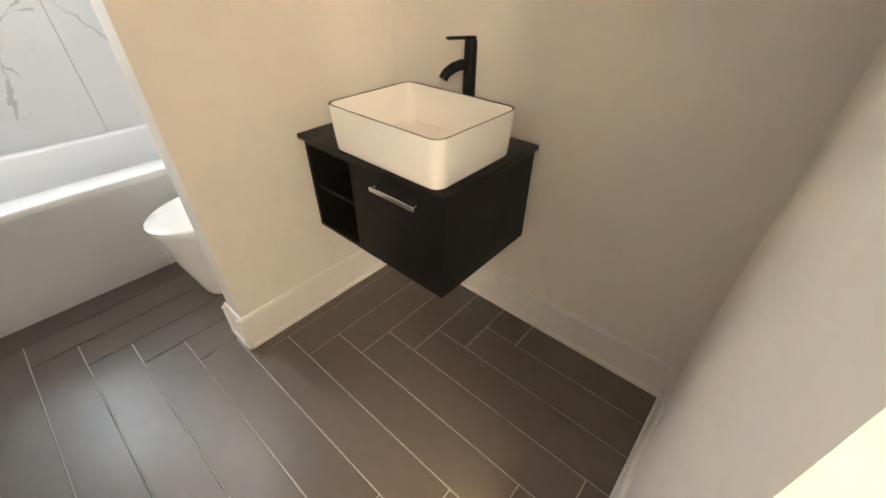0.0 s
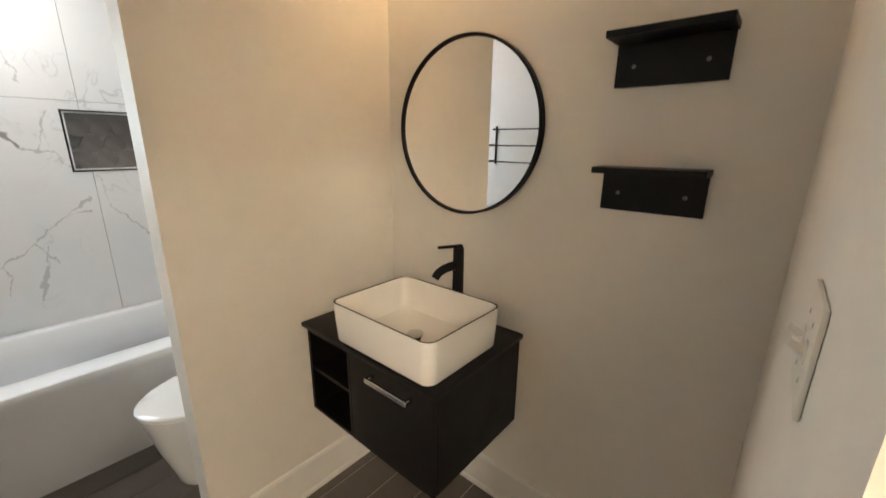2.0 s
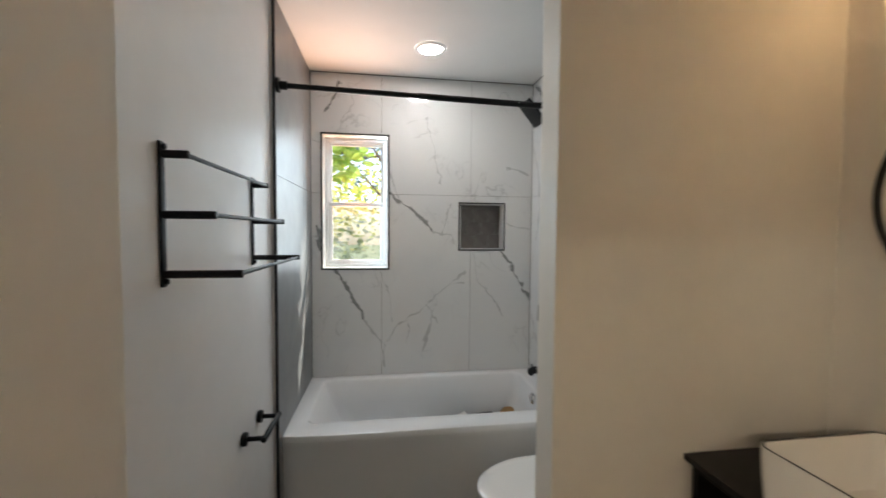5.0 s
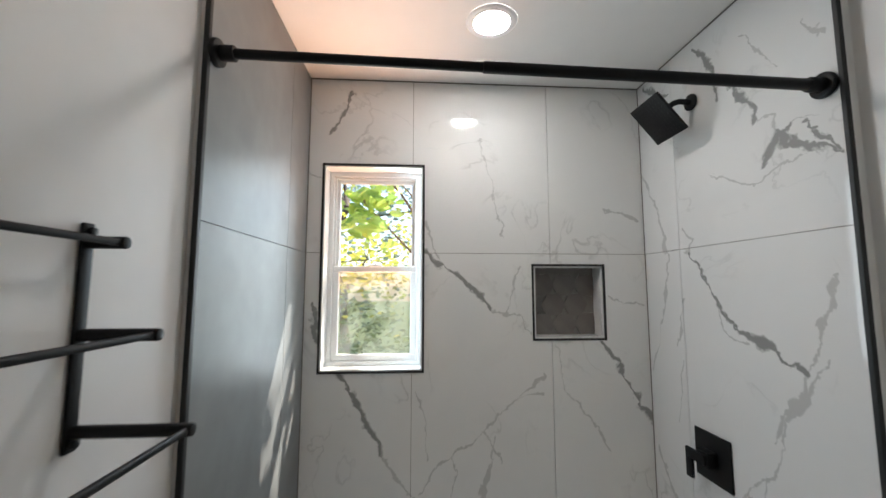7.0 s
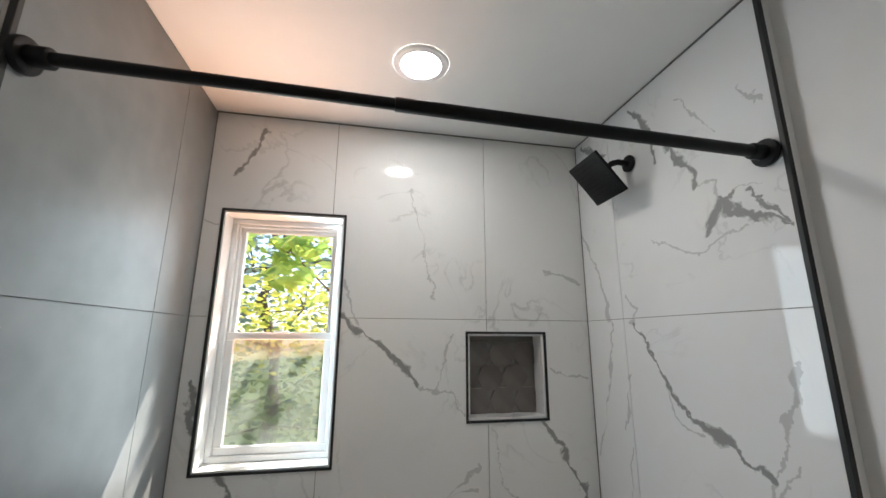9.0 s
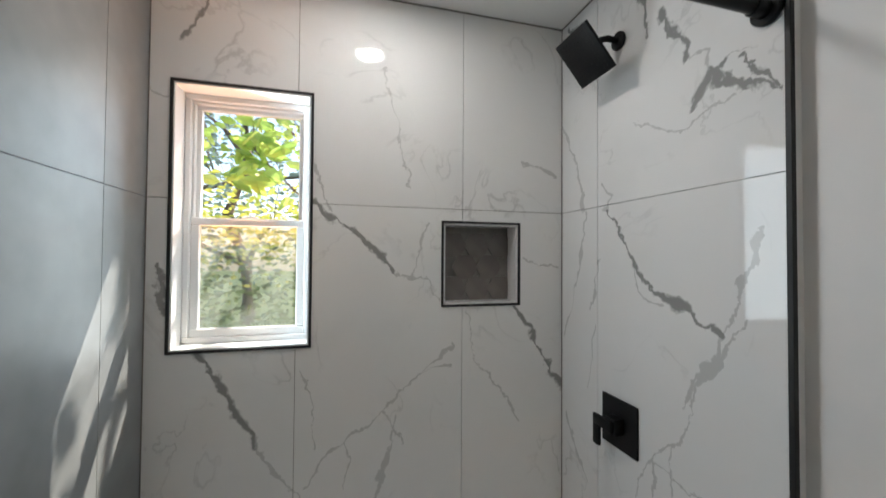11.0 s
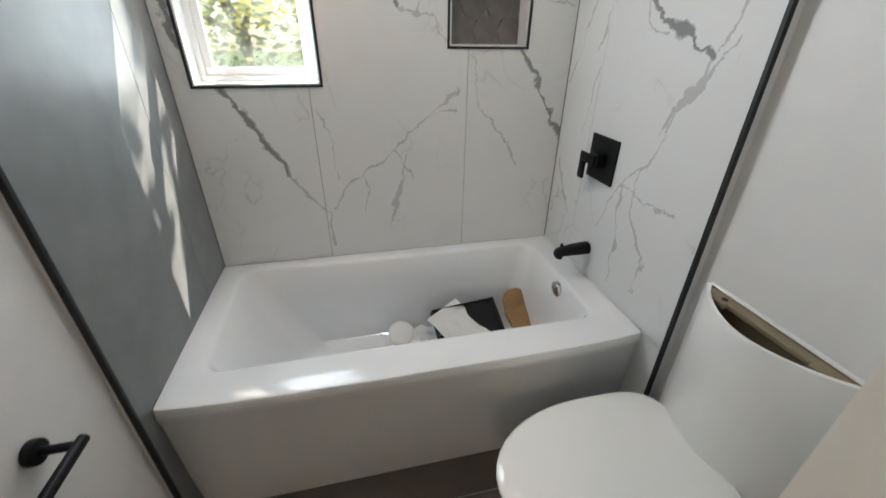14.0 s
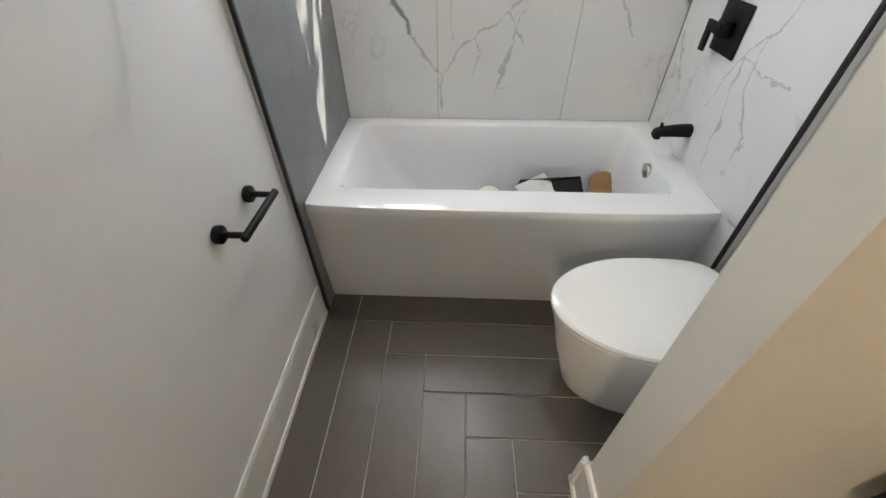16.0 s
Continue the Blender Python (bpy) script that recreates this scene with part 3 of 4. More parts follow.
# ---- bathtub ----
def build_tub():
    t = thing("bathtub", "white enamel alcove bathtub with plain apron, packaging lying inside", "bathtub", (-0.11, 2.943, 0))
    x0, x1, y0, y1 = XB + 0.0005, 0.262, YL + 0.0005, YR - 0.0005
    cx, cy = (x0 + x1) / 2, (y0 + y1) / 2
    inv = Matrix.Translation((0.11, -2.943, 0))
    def rr(xa, xb, ya, yb, r, z, n=8):
        return [((xa + xb) / 2 + p, (ya + yb) / 2 + q, z) for p, q in ring_outline(xb - xa, yb - ya, r, n)]
    rings = [rr(x0, x1, y0, y1, 0.004, RIM - 0.030), rr(x0, x1, y0, y1, 0.006, RIM - 0.010), rr(x0 + 0.004, x1 - 0.004, y0, y1, 0.01, RIM - 0.002), rr(x0 + 0.012, x1 - 0.012, y0 + 0.006, y1 - 0.006, 0.012, RIM),
             rr(-0.452, 0.150, 2.258, 3.600, 0.055, RIM), rr(-0.444, 0.142, 2.266, 3.592, 0.055, RIM - 0.003), rr(-0.436, 0.134, 2.276, 3.584, 0.055, RIM - 0.014),
             rr(-0.424, 0.122, 2.33, 3.568, 0.07, 0.40), rr(-0.41, 0.108, 2.42, 3.552, 0.09, 0.24), rr(-0.385, 0.085, 2.48, 3.53, 0.10, 0.155), rr(-0.34, 0.04, 2.54, 3.49, 0.10, 0.13)]
    half = (y1 - y0) / 2
    def bow(y):
        """How far the front rim swells out along its length."""
        return 0.020 * (1 - min(1.0, abs(y - cy) / half) ** 5)
    n_side = 24
    def dense(ring):
        """The ring with its long front side cut into short lengths that follow the swell."""
        out = []
        for p, q in zip(ring, ring[1:] + ring[:1]):
            out.append(p)
            if abs(p[0] - q[0]) < 1e-6 and abs(p[1] - q[1]) > 0.5:
                out += [(p[0], p[1] + (q[1] - p[1]) * k / n_side, p[2]) for k in range(1, n_side)]
        return out
    rings = [dense(g) for g in rings]
    rings[:4] = [[(x + (bow(y) if x > 0.2 else 0.0), y, z) for x, y, z in g] for g in rings[:4]]
    part("basin", moved(loft(rings, False, True), inv), M_TUB, t)
    apron = bmesh.new()
    prof = [(0.262, RIM - 0.030), (0.259, RIM - 0.055), (0.252, RIM - 0.07), (0.242, 0.24), (0.226, 0.06), (0.222, 0.0), (0.19, 0.0), (0.19, RIM - 0.04), (0.25, RIM - 0.031)]
    rows = [[(x + bow(y) * min(1.0, z / RIM * 1.1), y, z) for x, z in prof] for y in [y0 + (y1 - y0) * k / 32 for k in range(33)]]
    part("apron", moved(loft(rows), inv), M_TUB, t)
    part("overflow_cover", moved(rod_between((-0.115, 3.592, 0.497), (-0.115, 3.566, 0.494), 0.034, 28, 0.006), inv), M_CHROME, t, "chrome overflow cover")
    part("drain", moved(rod_between((-0.15, 3.43, 0.131), (-0.15, 3.43, 0.139), 0.035, 24, 0.003), inv), M_CHROME, t, "chrome drain")
    return t


build_tub()
solo("tub_sealant", box(XB + 0.001, 0.25, YR - 0.006, YR - 0.0005, RIM + 0.0, RIM + 0.006, 0.002, 1), M_TRIM, "white sealant bead along the tub rim", "trim", "structure")


# ---- toilet ----
def build_toilet(cx=0.602):
    t = thing("toilet", "white one-piece toilet, tank lid missing, seat lid closed", "toilet", (cx, 3.4, 0))
    inv = Matrix.Translation((-cx, -3.4, 0))
    def egg(w, yf, yb, z, n=40, k=1.0):
        """outline rounded at the front (low y), squarer at the back."""
        pts = []
        for i in range(n):
            a = 2 * math.pi * i / n
            s, c = math.sin(a), math.cos(a)
            e = 0.48 if c > 0 else 0.96
            xx = math.copysign(abs(s) ** (e if c > 0 else 1), s) * w / 2
            ym = yf + (yb - yf) * 0.58
            yy = ym + (math.copysign(abs(c) ** e, c) * ((yb - ym) if c > 0 else (ym - yf)))
            pts.append((cx + xx, yy, z))
        return pts
    rings = [egg(0.315, 3.175, 3.72, 0.0), egg(0.32, 3.165, 3.72, 0.02), egg(0.33, 3.145, 3.72, 0.10), egg(0.36, 3.11, 3.72, 0.22), egg(0.39, 3.088, 3.72, 0.32), egg(0.405, 3.075, 3.72, 0.375), egg(0.408, 3.072, 3.72, 0.395), egg(0.376, 3.08, 3.71, 0.402)]
    part("bowl", moved(loft(rings), inv), M_TOILET, t)
    seat = [egg(0.416, 3.068, 3.64, 0.403), egg(0.418, 3.064, 3.655, 0.408), egg(0.418, 3.064, 3.655, 0.417), egg(0.410, 3.070, 3.638, 0.421)]
    part("seat", moved(loft(seat), inv), M_TOILET, t)
    lid = [egg(0.416, 3.068, 3.640, 0.4225), egg(0.430, 3.058, 3.660, 0.427), egg(0.430, 3.058, 3.660, 0.437), egg(0.416, 3.068, 3.638, 0.444), egg(0.30, 3.13, 3.60, 0.447)]
    part("lid", moved(loft(lid), inv), M_TOILET, t)
    # tank: open box with a bowed front
    def tank(w, yf, yb, z, bow, n=14):
        pts = [(cx - w / 2 + w * i / n, yf - bow * math.sin(math.pi * i / n) + 0.012 * (2 * abs(i / n - 0.5)) ** 8, z) for i in range(n + 1)]
        return pts + [(cx + w / 2, yb, z), (cx - w / 2, yb, z)]
    W, F, B, Z = 0.390, 3.690, PR - 0.006, 0.852
    rings = [tank(W - 0.02, F - 0.01, B, 0.395, 0.06), tank(W - 0.012, F - 0.006, B, 0.50, 0.068), tank(W, F, B, 0.70, 0.082), tank(W, F + 0.002, B, Z - 0.004, 0.09), tank(W - 0.004, F + 0.003, B, Z, 0.09),
             tank(W - 0.018, F + 0.010, B - 0.010, Z, 0.09), tank(W - 0.022, F + 0.012, B - 0.012, Z - 0.004, 0.089)]
    part("tank", moved(loft(rings, True, False), inv), M_TOILET, t)
    inner = [tank(W - 0.0225, F + 0.0123, B - 0.0123, Z - 0.004, 0.0888), tank(W - 0.026, F + 0.014, B - 0.014, Z - 0.02, 0.088), tank(W - 0.05, F + 0.012, B - 0.018, Z - 0.30, 0.07)]
    bm = loft(inner, False, True)
    part("tank_interior", moved(bm, inv), M_RAW, t, "unglazed buff interior of the open tank")
    ledge = bmesh.new()
    for sx in (-1, 1):
        box(cx + sx * (W / 2 - 0.066) - 0.024, cx + sx * (W / 2 - 0.066) + 0.024, B - 0.055, B - 0.0145, Z - 0.022, Z - 0.006, 0.004, 2, ledge)
    box(cx - W / 2 + 0.018, cx + W / 2 - 0.018, B - 0.042, B - 0.0135, Z - 0.022, Z - 0.0065, 0.003, 1, ledge)
    part("tank_ledge", moved(ledge, inv), M_RAW, t, "unglazed ledge round the tank opening")
    part("lid_hole", moved(rod_between((cx - W / 2 + 0.072, B - 0.034, Z - 0.007), (cx - W / 2 + 0.072, B - 0.034, Z - 0.0045), 0.008, 16), inv), M_EDGE, t)
    for sx in (-0.075, 0.075):
        part("hinge_cap", moved(rod_between((cx + sx, 3.655, 0.40), (cx + sx, 3.655, 0.432), 0.014, 16, 0.004), inv), M_TOILET, t)
    return t


build_toilet()
vs = thing("water_valve", "small chrome supply valve low on the wall beside the toilet", "valve", (0.42, PR, 0.17))
part("escutcheon", rod_between((0, -0.001, 0), (0, -0.008, 0), 0.028, 20, 0.002), M_CHROME, vs)
part("valve_stem", rod_between((0, -0.008, 0), (0, -0.05, 0), 0.009, 14), M_CHROME, vs)
part("valve_knob", rod_between((0, -0.05, 0), (0, -0.068, 0), 0.016, 14, 0.003), M_CHROME, vs)


# ---- vanity ----
def build_vanity():
    x0, x1, y0, y1, z0, z1 = 1.140, 1.850, 3.592, YM - 0.002, 0.448, 0.834
    t = thing("vanity_cabinet", "black wall-hung vanity cabinet with open shelves and one door", "cabinet", (1.49, 3.85, z0))
    inv = Matrix.Translation((-1.49, -3.85, -z0))
    th, xd = 0.016, 1.424
    def p(name, *b_, m=M_CAB, bev=0.0012, label=""):
        return part(name, moved(box(*b_, bev, 1), inv), m, t, label, False)
    p("side_panel", x0, x0 + th, y0, y1, z0, z1)
    p("side_panel", x1 - th, x1, y0 + 0.019, y1, z0, z1)
    p("divider", xd - th, xd, y0, y1 - th, z0 + th, z1)
    p("bottom_panel", x0 + th, x1 - th, y0 + 0.019, y1, z0, z0 + th)
    p("bottom_panel", x0 + th, xd, y0, y0 + 0.019, z0, z0 + th)
    p("back_panel", x0 + th, x1 - th, y1 - th, y1, z0 + th, z1)
    p("top_rail", x0 + th, xd - th, y0, y0 + 0.06, z1 - th, z1)
    p("shelf", x0 + th, xd - th, y0 + 0.006, y1 - th, 0.638, 0.638 + th)
    door = p("door", xd + 0.002, x1, y0 - 0.001, y0 + 0.018, z0, z1 - 0.003, label="flush black oak-veneer door")
    hx0, hx1, hz, hy = 1.555, 1.762, 0.785, y0 - 0.001
    bm = bmesh.new()
    box(hx0, hx1, hy - 0.036, hy - 0.024, hz - 0.009, hz + 0.009, 0.002, 1, bm)
    for hx in (hx0, hx1 - 0.016):
        box(hx, hx + 0.016, hy - 0.030, hy + 0.001, hz - 0.009, hz + 0.009, 0.002, 1, bm)
    h = part("handle", moved(bm, inv), M_CHROME, t, "satin chrome bar handle")
    h.parent = door
    top = box(PX1 + 0.003, 1.864, 3.582, YM - 0.001, z1 + 0.0005, z1 + 0.0195, 0.002, 2)
    solo("countertop", top, M_SHELF, "thin black vanity top against the wall corner", "countertop")
    return t


build_vanity()
ZT = 0.854


def build_sink():
    cx, cy, w, d, zt = 1.588, 3.778, 0.506, 0.396, 1.013
    t = thing("vessel_sink", "white rectangular ceramic vessel sink with black painted rim", "sink", (cx, cy, ZT))
    zt -= ZT
    def r(ww, dd, rad, z):
        return [(p, q, z) for p, q in ring_outline(ww, dd, rad, 8)]
    rings = [r(w - 0.030, d - 0.030, 0.035, 0.0), r(w - 0.022, d - 0.022, 0.038, 0.003), r(w - 0.014, d - 0.014, 0.04, 0.010), r(w - 0.006, d - 0.006, 0.04, 0.08), r(w, d, 0.04, zt - 0.004), r(w - 0.001, d - 0.001, 0.04, zt - 0.001)]
    part("outer_bowl", loft(rings, True, False), M_CERAMIC, t)
    rim = [r(w - 0.001, d - 0.001, 0.04, zt - 0.001), r(w - 0.004, d - 0.004, 0.038, zt), r(w - 0.010, d - 0.010, 0.036, zt), r(w - 0.013, d - 0.013, 0.035, zt - 0.002)]
    part("rim_line", loft(rim, False, False), M_EDGE, t, "thin black rim line")
    inner = [r(w - 0.013, d - 0.013, 0.035, zt - 0.002), r(w - 0.018, d - 0.018, 0.035, zt - 0.015), r(w - 0.04, d - 0.04, 0.04, 0.055), r(w - 0.07, d - 0.07, 0.045, 0.028), r(w - 0.13, d - 0.13, 0.05, 0.018), r(0.06, 0.06, 0.029, 0.014)]
    part("inner_bowl", loft(inner, False, True), M_CERAMIC, t)
    dr = part("drain_plug", moved(rod_between((0, 0, 0.012), (0, 0, 0.03), 0.022, 24), Matrix.Identity(4)), M_BLACK, t, "dark pop-up drain stem")
    cap = rod_between((0, 0, 0.030), (0, 0, 0.038), 0.032, 28, 0.003)
    c = part("drain_cap", cap, M_STEEL, t, "dark grey metal cap")
    c.parent = dr
    return t


build_sink()


def build_faucet():
    x, y = 1.590, 4.030
    t = thing("faucet", "tall matt black single-lever vessel faucet", "faucet", (x, y, ZT))
    part("base_ring", rod_between((0, 0, 0), (0, 0, 0.008), 0.027, 28, 0.002), M_BLACK, t)
    body = loft([[(p, q, z) for p, q in ring_outline(s, s, s * 0.42, 6)] for s, z in ((0.046, 0.006), (0.044, 0.05), (0.042, 0.29), (0.041, 0.318), (0.036, 0.322))])
    part("body", body, M_BLACK, t)
    spout = tube_along([(-0.006, -0.008, 0.245), (-0.012, -0.035, 0.246), (-0.022, -0.066, 0.240), (-0.030, -0.092, 0.226), (-0.034, -0.106, 0.208)], [0.019, 0.018, 0.0175, 0.017, 0.016], 16)
    part("spout", spout, M_BLACK, t)
    lever = box(-0.011, 0.011, -0.095, 0.016, 0.3225, 0.332, 0.003, 2)
    for v in lever.verts:
        if v.co.y < -0.05:
            v.co.z += 0.004
            v.co.x *= 0.75
    part("lever", moved(lever, Matrix.Rotation(radians(-20), 4, "Z")), M_BLACK, t)
    return t


build_faucet()


def build_mirror():
    cx, cz, r = 1.557, 1.637, 0.333
    t = thing("round_mirror", "round wall mirror with thin black metal frame", "mirror", (cx, YM - 0.0085, cz))
    t.rotation_euler = (0, 0, radians(1.3))
    n = 72
    prof = [(r - 0.006, -0.001), (r, -0.001), (r, -0.026), (r - 0.002, -0.028), (r - 0.010, -0.028), (r - 0.011, -0.026), (r - 0.011, -0.016)]
    bm = bmesh.new()
    rows = [[bm.verts.new((math.cos(a) * q, d, math.sin(a) * q)) for q, d in prof] for a in [2 * math.pi * i / n for i in range(n)]]
    for i in range(n):
        a, b = rows[i], rows[(i + 1) % n]
        for k in range(len(prof) - 1):
            bm.faces.new((a[k], a[k + 1], b[k + 1], b[k]))
    part("mirror_frame", bm, M_BLACK, t)
    part("mirror_glass", rod_between((0, -0.004, 0), (0, -0.018, 0), r - 0.0095, n), M_MIRROR, t, "clear silvered glass")
    return t


build_mirror()


def build_wall_light():
    cx, cz = 1.584, 2.324
    t = thing("vanity_light", "black bar wall light glowing warm against the wall", "wall light", (cx, YM, cz))
    part("wall_disc", rod_between((0, -0.001, 0), (0, -0.026, 0), 0.062, 40, 0.004), M_BLACK, t)
    part("stem", rod_between((0, -0.025, 0.008), (0, -0.052, 0.008), 0.012, 18), M_BLACK, t)
    yb = -0.062
    part("bar", rod_between((-0.292, yb, -0.010), (0.318, yb, -0.008), 0.0125, 24, 0.002), M_BLACK, t)
    for s in (-1, 1):
        a, b = (0.07, 0.295)
        strip = box(-0.5, 0.5, -0.5, 0.5, -0.5, 0.5)
        m = Matrix.Translation((s * (a + b) / 2, yb + 0.0135, -0.009 + s * 0.0006)) @ Matrix.Rotation(radians(-0.2), 4, "Y") @ Matrix.Diagonal((b - a, 0.004, 0.012, 1))
        part("led_strip", moved(strip, m), M_VANITY_GLOW, t, "glowing warm LED strip")
    return t


build_wall_light()


def build_shelf(z, tilt, name="wall_shelf"):
    t = thing(name, "small black floating wall shelf with visible screws", "shelf", (2.246, YM, z), "shelves beside the mirror")
    part("back_plate", box(-0.139, 0.139, -0.016, -0.001, -0.115, -0.001, 0.001, 1), M_SHELF, t, smooth=False)
    part("board", box(-0.143, 0.143, -0.115, -0.001, 0.0, 0.018, 0.001, 1), M_SHELF, t, smooth=False)
    for x in (-0.09, 0.09):
        bm = rod_between((x, -0.016, -0.062), (x, -0.0185, -0.062), 0.0055, 16)
        sc = part("screw", bm, M_SCREW, t, "small steel screw")
        slot = part("screw_recess", rod_between((x, -0.0186, -0.062), (x, -0.019, -0.062), 0.002, 8), M_EDGE, t)
        slot.parent = sc
    return t


build_shelf(1.858, 0)
build_shelf(1.502, 0)


def build_switch():
    t = thing("light_switch", "ivory two-gang wall plate with two toggle switches", "switch", (XR, 3.35, 1.385))
    part("cover_plate", box(-0.006, -0.0005, -0.058, 0.058, -0.058, 0.058, 0.002, 2), M_PLATE, t)
    for y in (-0.023, 0.023):
        part("toggle_collar", box(-0.008, -0.0055, y - 0.006, y + 0.006, -0.013, 0.013, 0.0006, 1), M_PLATE, t)
        part("toggle", moved(box(-0.015, 0.0, -0.004, 0.004, -0.0045, 0.0045, 0.001, 1), Matrix.Translation((-0.007, y, 0.003)) @ Matrix.Rotation(radians(26), 4, "Y")), M_PLATE, t)
        for z in (-0.03, 0.03):
            part("plate_screw", rod_between((-0.0055, y, z), (-0.0072, y, z), 0.0032, 12), M_PLATE, t)
    return t


build_switch()


# ---- towel rack and paper holder ----
def build_rack():
    t = thing("towel_rack", "black three-tier metal wall towel rack", "towel rack", (0.885, PL, 1.566))
    xa, xb = 1.190 - 0.885, 0.580 - 0.885
    for x in (xa, xb):
        pl = part("wall_plate", box(x - 0.011, x + 0.011, 0.0005, 0.007, -0.168, 0.168, 0.003, 2), M_BLACK, t)
        for z in (-0.155, 0.155):
            s_ = part("plate_screw", rod_between((x, 0.007, z), (x, 0.015, z), 0.007, 14, 0.002), M_BLACK, t)
            s_.parent = pl
    for z, ln in ((0.138, 0.055), (0.0, 0.112), (-0.138, 0.168)):
        for x in (xa, xb):
            part("arm", rod_between((x, 0.006, z), (x, ln + 0.008, z), 0.0095, 18, 0.002), M_BLACK, t)
        part("rail", rod_between((xb, ln, z), (xa, ln, z), 0.0055, 16), M_BLACK, t, "slim satin black rail")
    return t


build_rack()


def build_paper_holder():
    t = thing("toilet_paper_holder", "empty black metal toilet paper holder on wall", "paper holder", (0.626, PL, 0.782))
    for x in (-0.088, 0.088):
        part("rosette", rod_between((x, 0.0005, 0), (x, 0.018, 0), 0.024, 28, 0.003), M_BLACK, t)
        part("post", rod_between((x, 0.017, 0), (x, 0.075, 0), 0.0085, 16), M_BLACK, t)
    part("bar", rod_between((-0.104, 0.078, 0), (0.104, 0.078, 0), 0.0105, 18, 0.002), M_BLACK, t)
    return t


build_paper_holder()


# ---- shower fittings ----
def build_rod():
    x, z = 0.303, 2.185
    t = thing("shower_rod", "black telescopic shower curtain rod between walls", "shower rod", (x, 2.94, z))
    ya, yb, ym = YL - 2.94, YR - 2.94, -0.12
    def spot(y):
        k = (y - ya) / (yb - ya)
        return (-0.008 + 0.022 * k, y, 0.003 - 0.040 * k)
    part("thin_tube", rod_between(spot(ya + 0.02), spot(ym + 0.05), 0.0120, 24), M_BLACK, t)
    part("thick_tube", rod_between(spot(ym), spot(yb - 0.02), 0.0145, 24, 0.002), M_BLACK, t)
    for y, s in ((ya, 1), (yb, -1)):
        part("end_flange", rod_between(spot(y + s * 0.0005), spot(y + s * 0.016), 0.033, 28, 0.004), M_BLACK, t)
        part("end_collar", rod_between(spot(y + s * 0.016), spot(y + s * 0.05), 0.019, 24, 0.003), M_BLACK, t)
    return t


build_rod()


def build_shower_head():
    t = thing("overhead_shower", "black square rain shower head on a short arm", "shower head", (-0.155, YR, 2.335))
    part("flange", rod_between((0, -0.0005, 0), (0, -0.014, 0), 0.031, 28, 0.005), M_BLACK, t)
    part("arm", tube_along([(0, -0.01, 0), (0, -0.05, 0.002), (0, -0.075, -0.006), (0, -0.095, -0.022), (0, -0.112, -0.042)], 0.0105, 16), M_BLACK, t)
    part("ball_joint", rod_between((0, -0.108, -0.036), (0, -0.126, -0.056), 0.017, 18, 0.004), M_BLACK, t)
    rot = Matrix.Translation((0, -0.140, -0.072)) @ Matrix.Rotation(radians(-50), 4, "X")
    plate = part("spray_plate", moved(box(-0.084, 0.084, -0.084, 0.084, -0.006, 0.006, 0.002, 2), rot), M_BLACK, t)
    nz = bmesh.new()
    for i in range(9):
        for j in range(9):
            join(nz, rod_between((-0.066 + i * 0.0165, -0.066 + j * 0.0165, -0.0058), (-0.066 + i * 0.0165, -0.066 + j * 0.0165, -0.0078), 0.0022, 6))
    n_ = part("nozzles", moved(nz, rot), M_SHELF, t)
    n_.parent = plate
    return t


build_shower_head()


def build_valve():
    t = thing("shower_valve", "black square shower valve plate with lever", "shower valve", (-0.158, YR, 1.043))
    part("plate", box(-0.083, 0.083, -0.008, -0.0005, -0.083, 0.083, 0.002, 2), M_BLACK, t)
    part("hub", box(-0.026, 0.026, -0.045, -0.008, -0.026, 0.026, 0.003, 2), M_BLACK, t)
    part("lever", box(-0.072, 0.020, -0.056, -0.044, -0.018, 0.018, 0.003, 2), M_BLACK, t)
    part("lever_tip", box(-0.072, -0.040, -0.056, -0.044, -0.085, -0.018, 0.003, 2), M_BLACK, t)
    return t


build_valve()


def build_tub_spout():
    t = thing("tub_spout", "black tub spout with diverter knob above the tub", "tub spout", (-0.140, YR, 0.672))
    r = [[(p * s, y, q * s - dz) for p, q in ring_outline(0.052, 0.052, 0.022, 6)] for s, y, dz in ((1.0, -0.0005, 0), (1.0, -0.02, 0), (0.9, -0.07, 0.002), (0.8, -0.115, 0.006), (0.72, -0.138, 0.010), (0.5, -0.146, 0.014))]
    part("spout_body", loft(r), M_BLACK, t)
    part("outlet", rod_between((0, -0.125, -0.018), (0, -0.125, -0.036), 0.015, 18, 0.002), M_BLACK, t)
    part("diverter_knob", rod_between((0, -0.122, 0.012), (0, -0.122, 0.032), 0.006, 14, 0.002), M_BLACK, t)
    return t


build_tub_spout()


# ---- ceiling downlight ----
dl = thing("downlight", "round flush white ceiling downlight, switched on", "ceiling light", (-0.085, 2.92, CEIL))
bm = bmesh.new()
n = 40
prof = [(0.062, -0.004), (0.066, -0.008), (0.080, -0.008), (0.088, -0.004), (0.090, -0.0005)]
rows = [[bm.verts.new((math.cos(a) * q, math.sin(a) * q, z)) for q, z in prof] for a in [2 * math.pi * i / n for i in range(n)]]
for i in range(n):
    for k in range(len(prof) - 1):
        bm.faces.new((rows[i][k], rows[i][k + 1], rows[(i + 1) % n][k + 1], rows[(i + 1) % n][k]))
part("trim_ring", bm, M_PVC, dl)
part("diffuser", rod_between((0, 0, -0.001), (0, 0, -0.005), 0.064, 40), M_DOWN, dl, "glowing white diffuser")


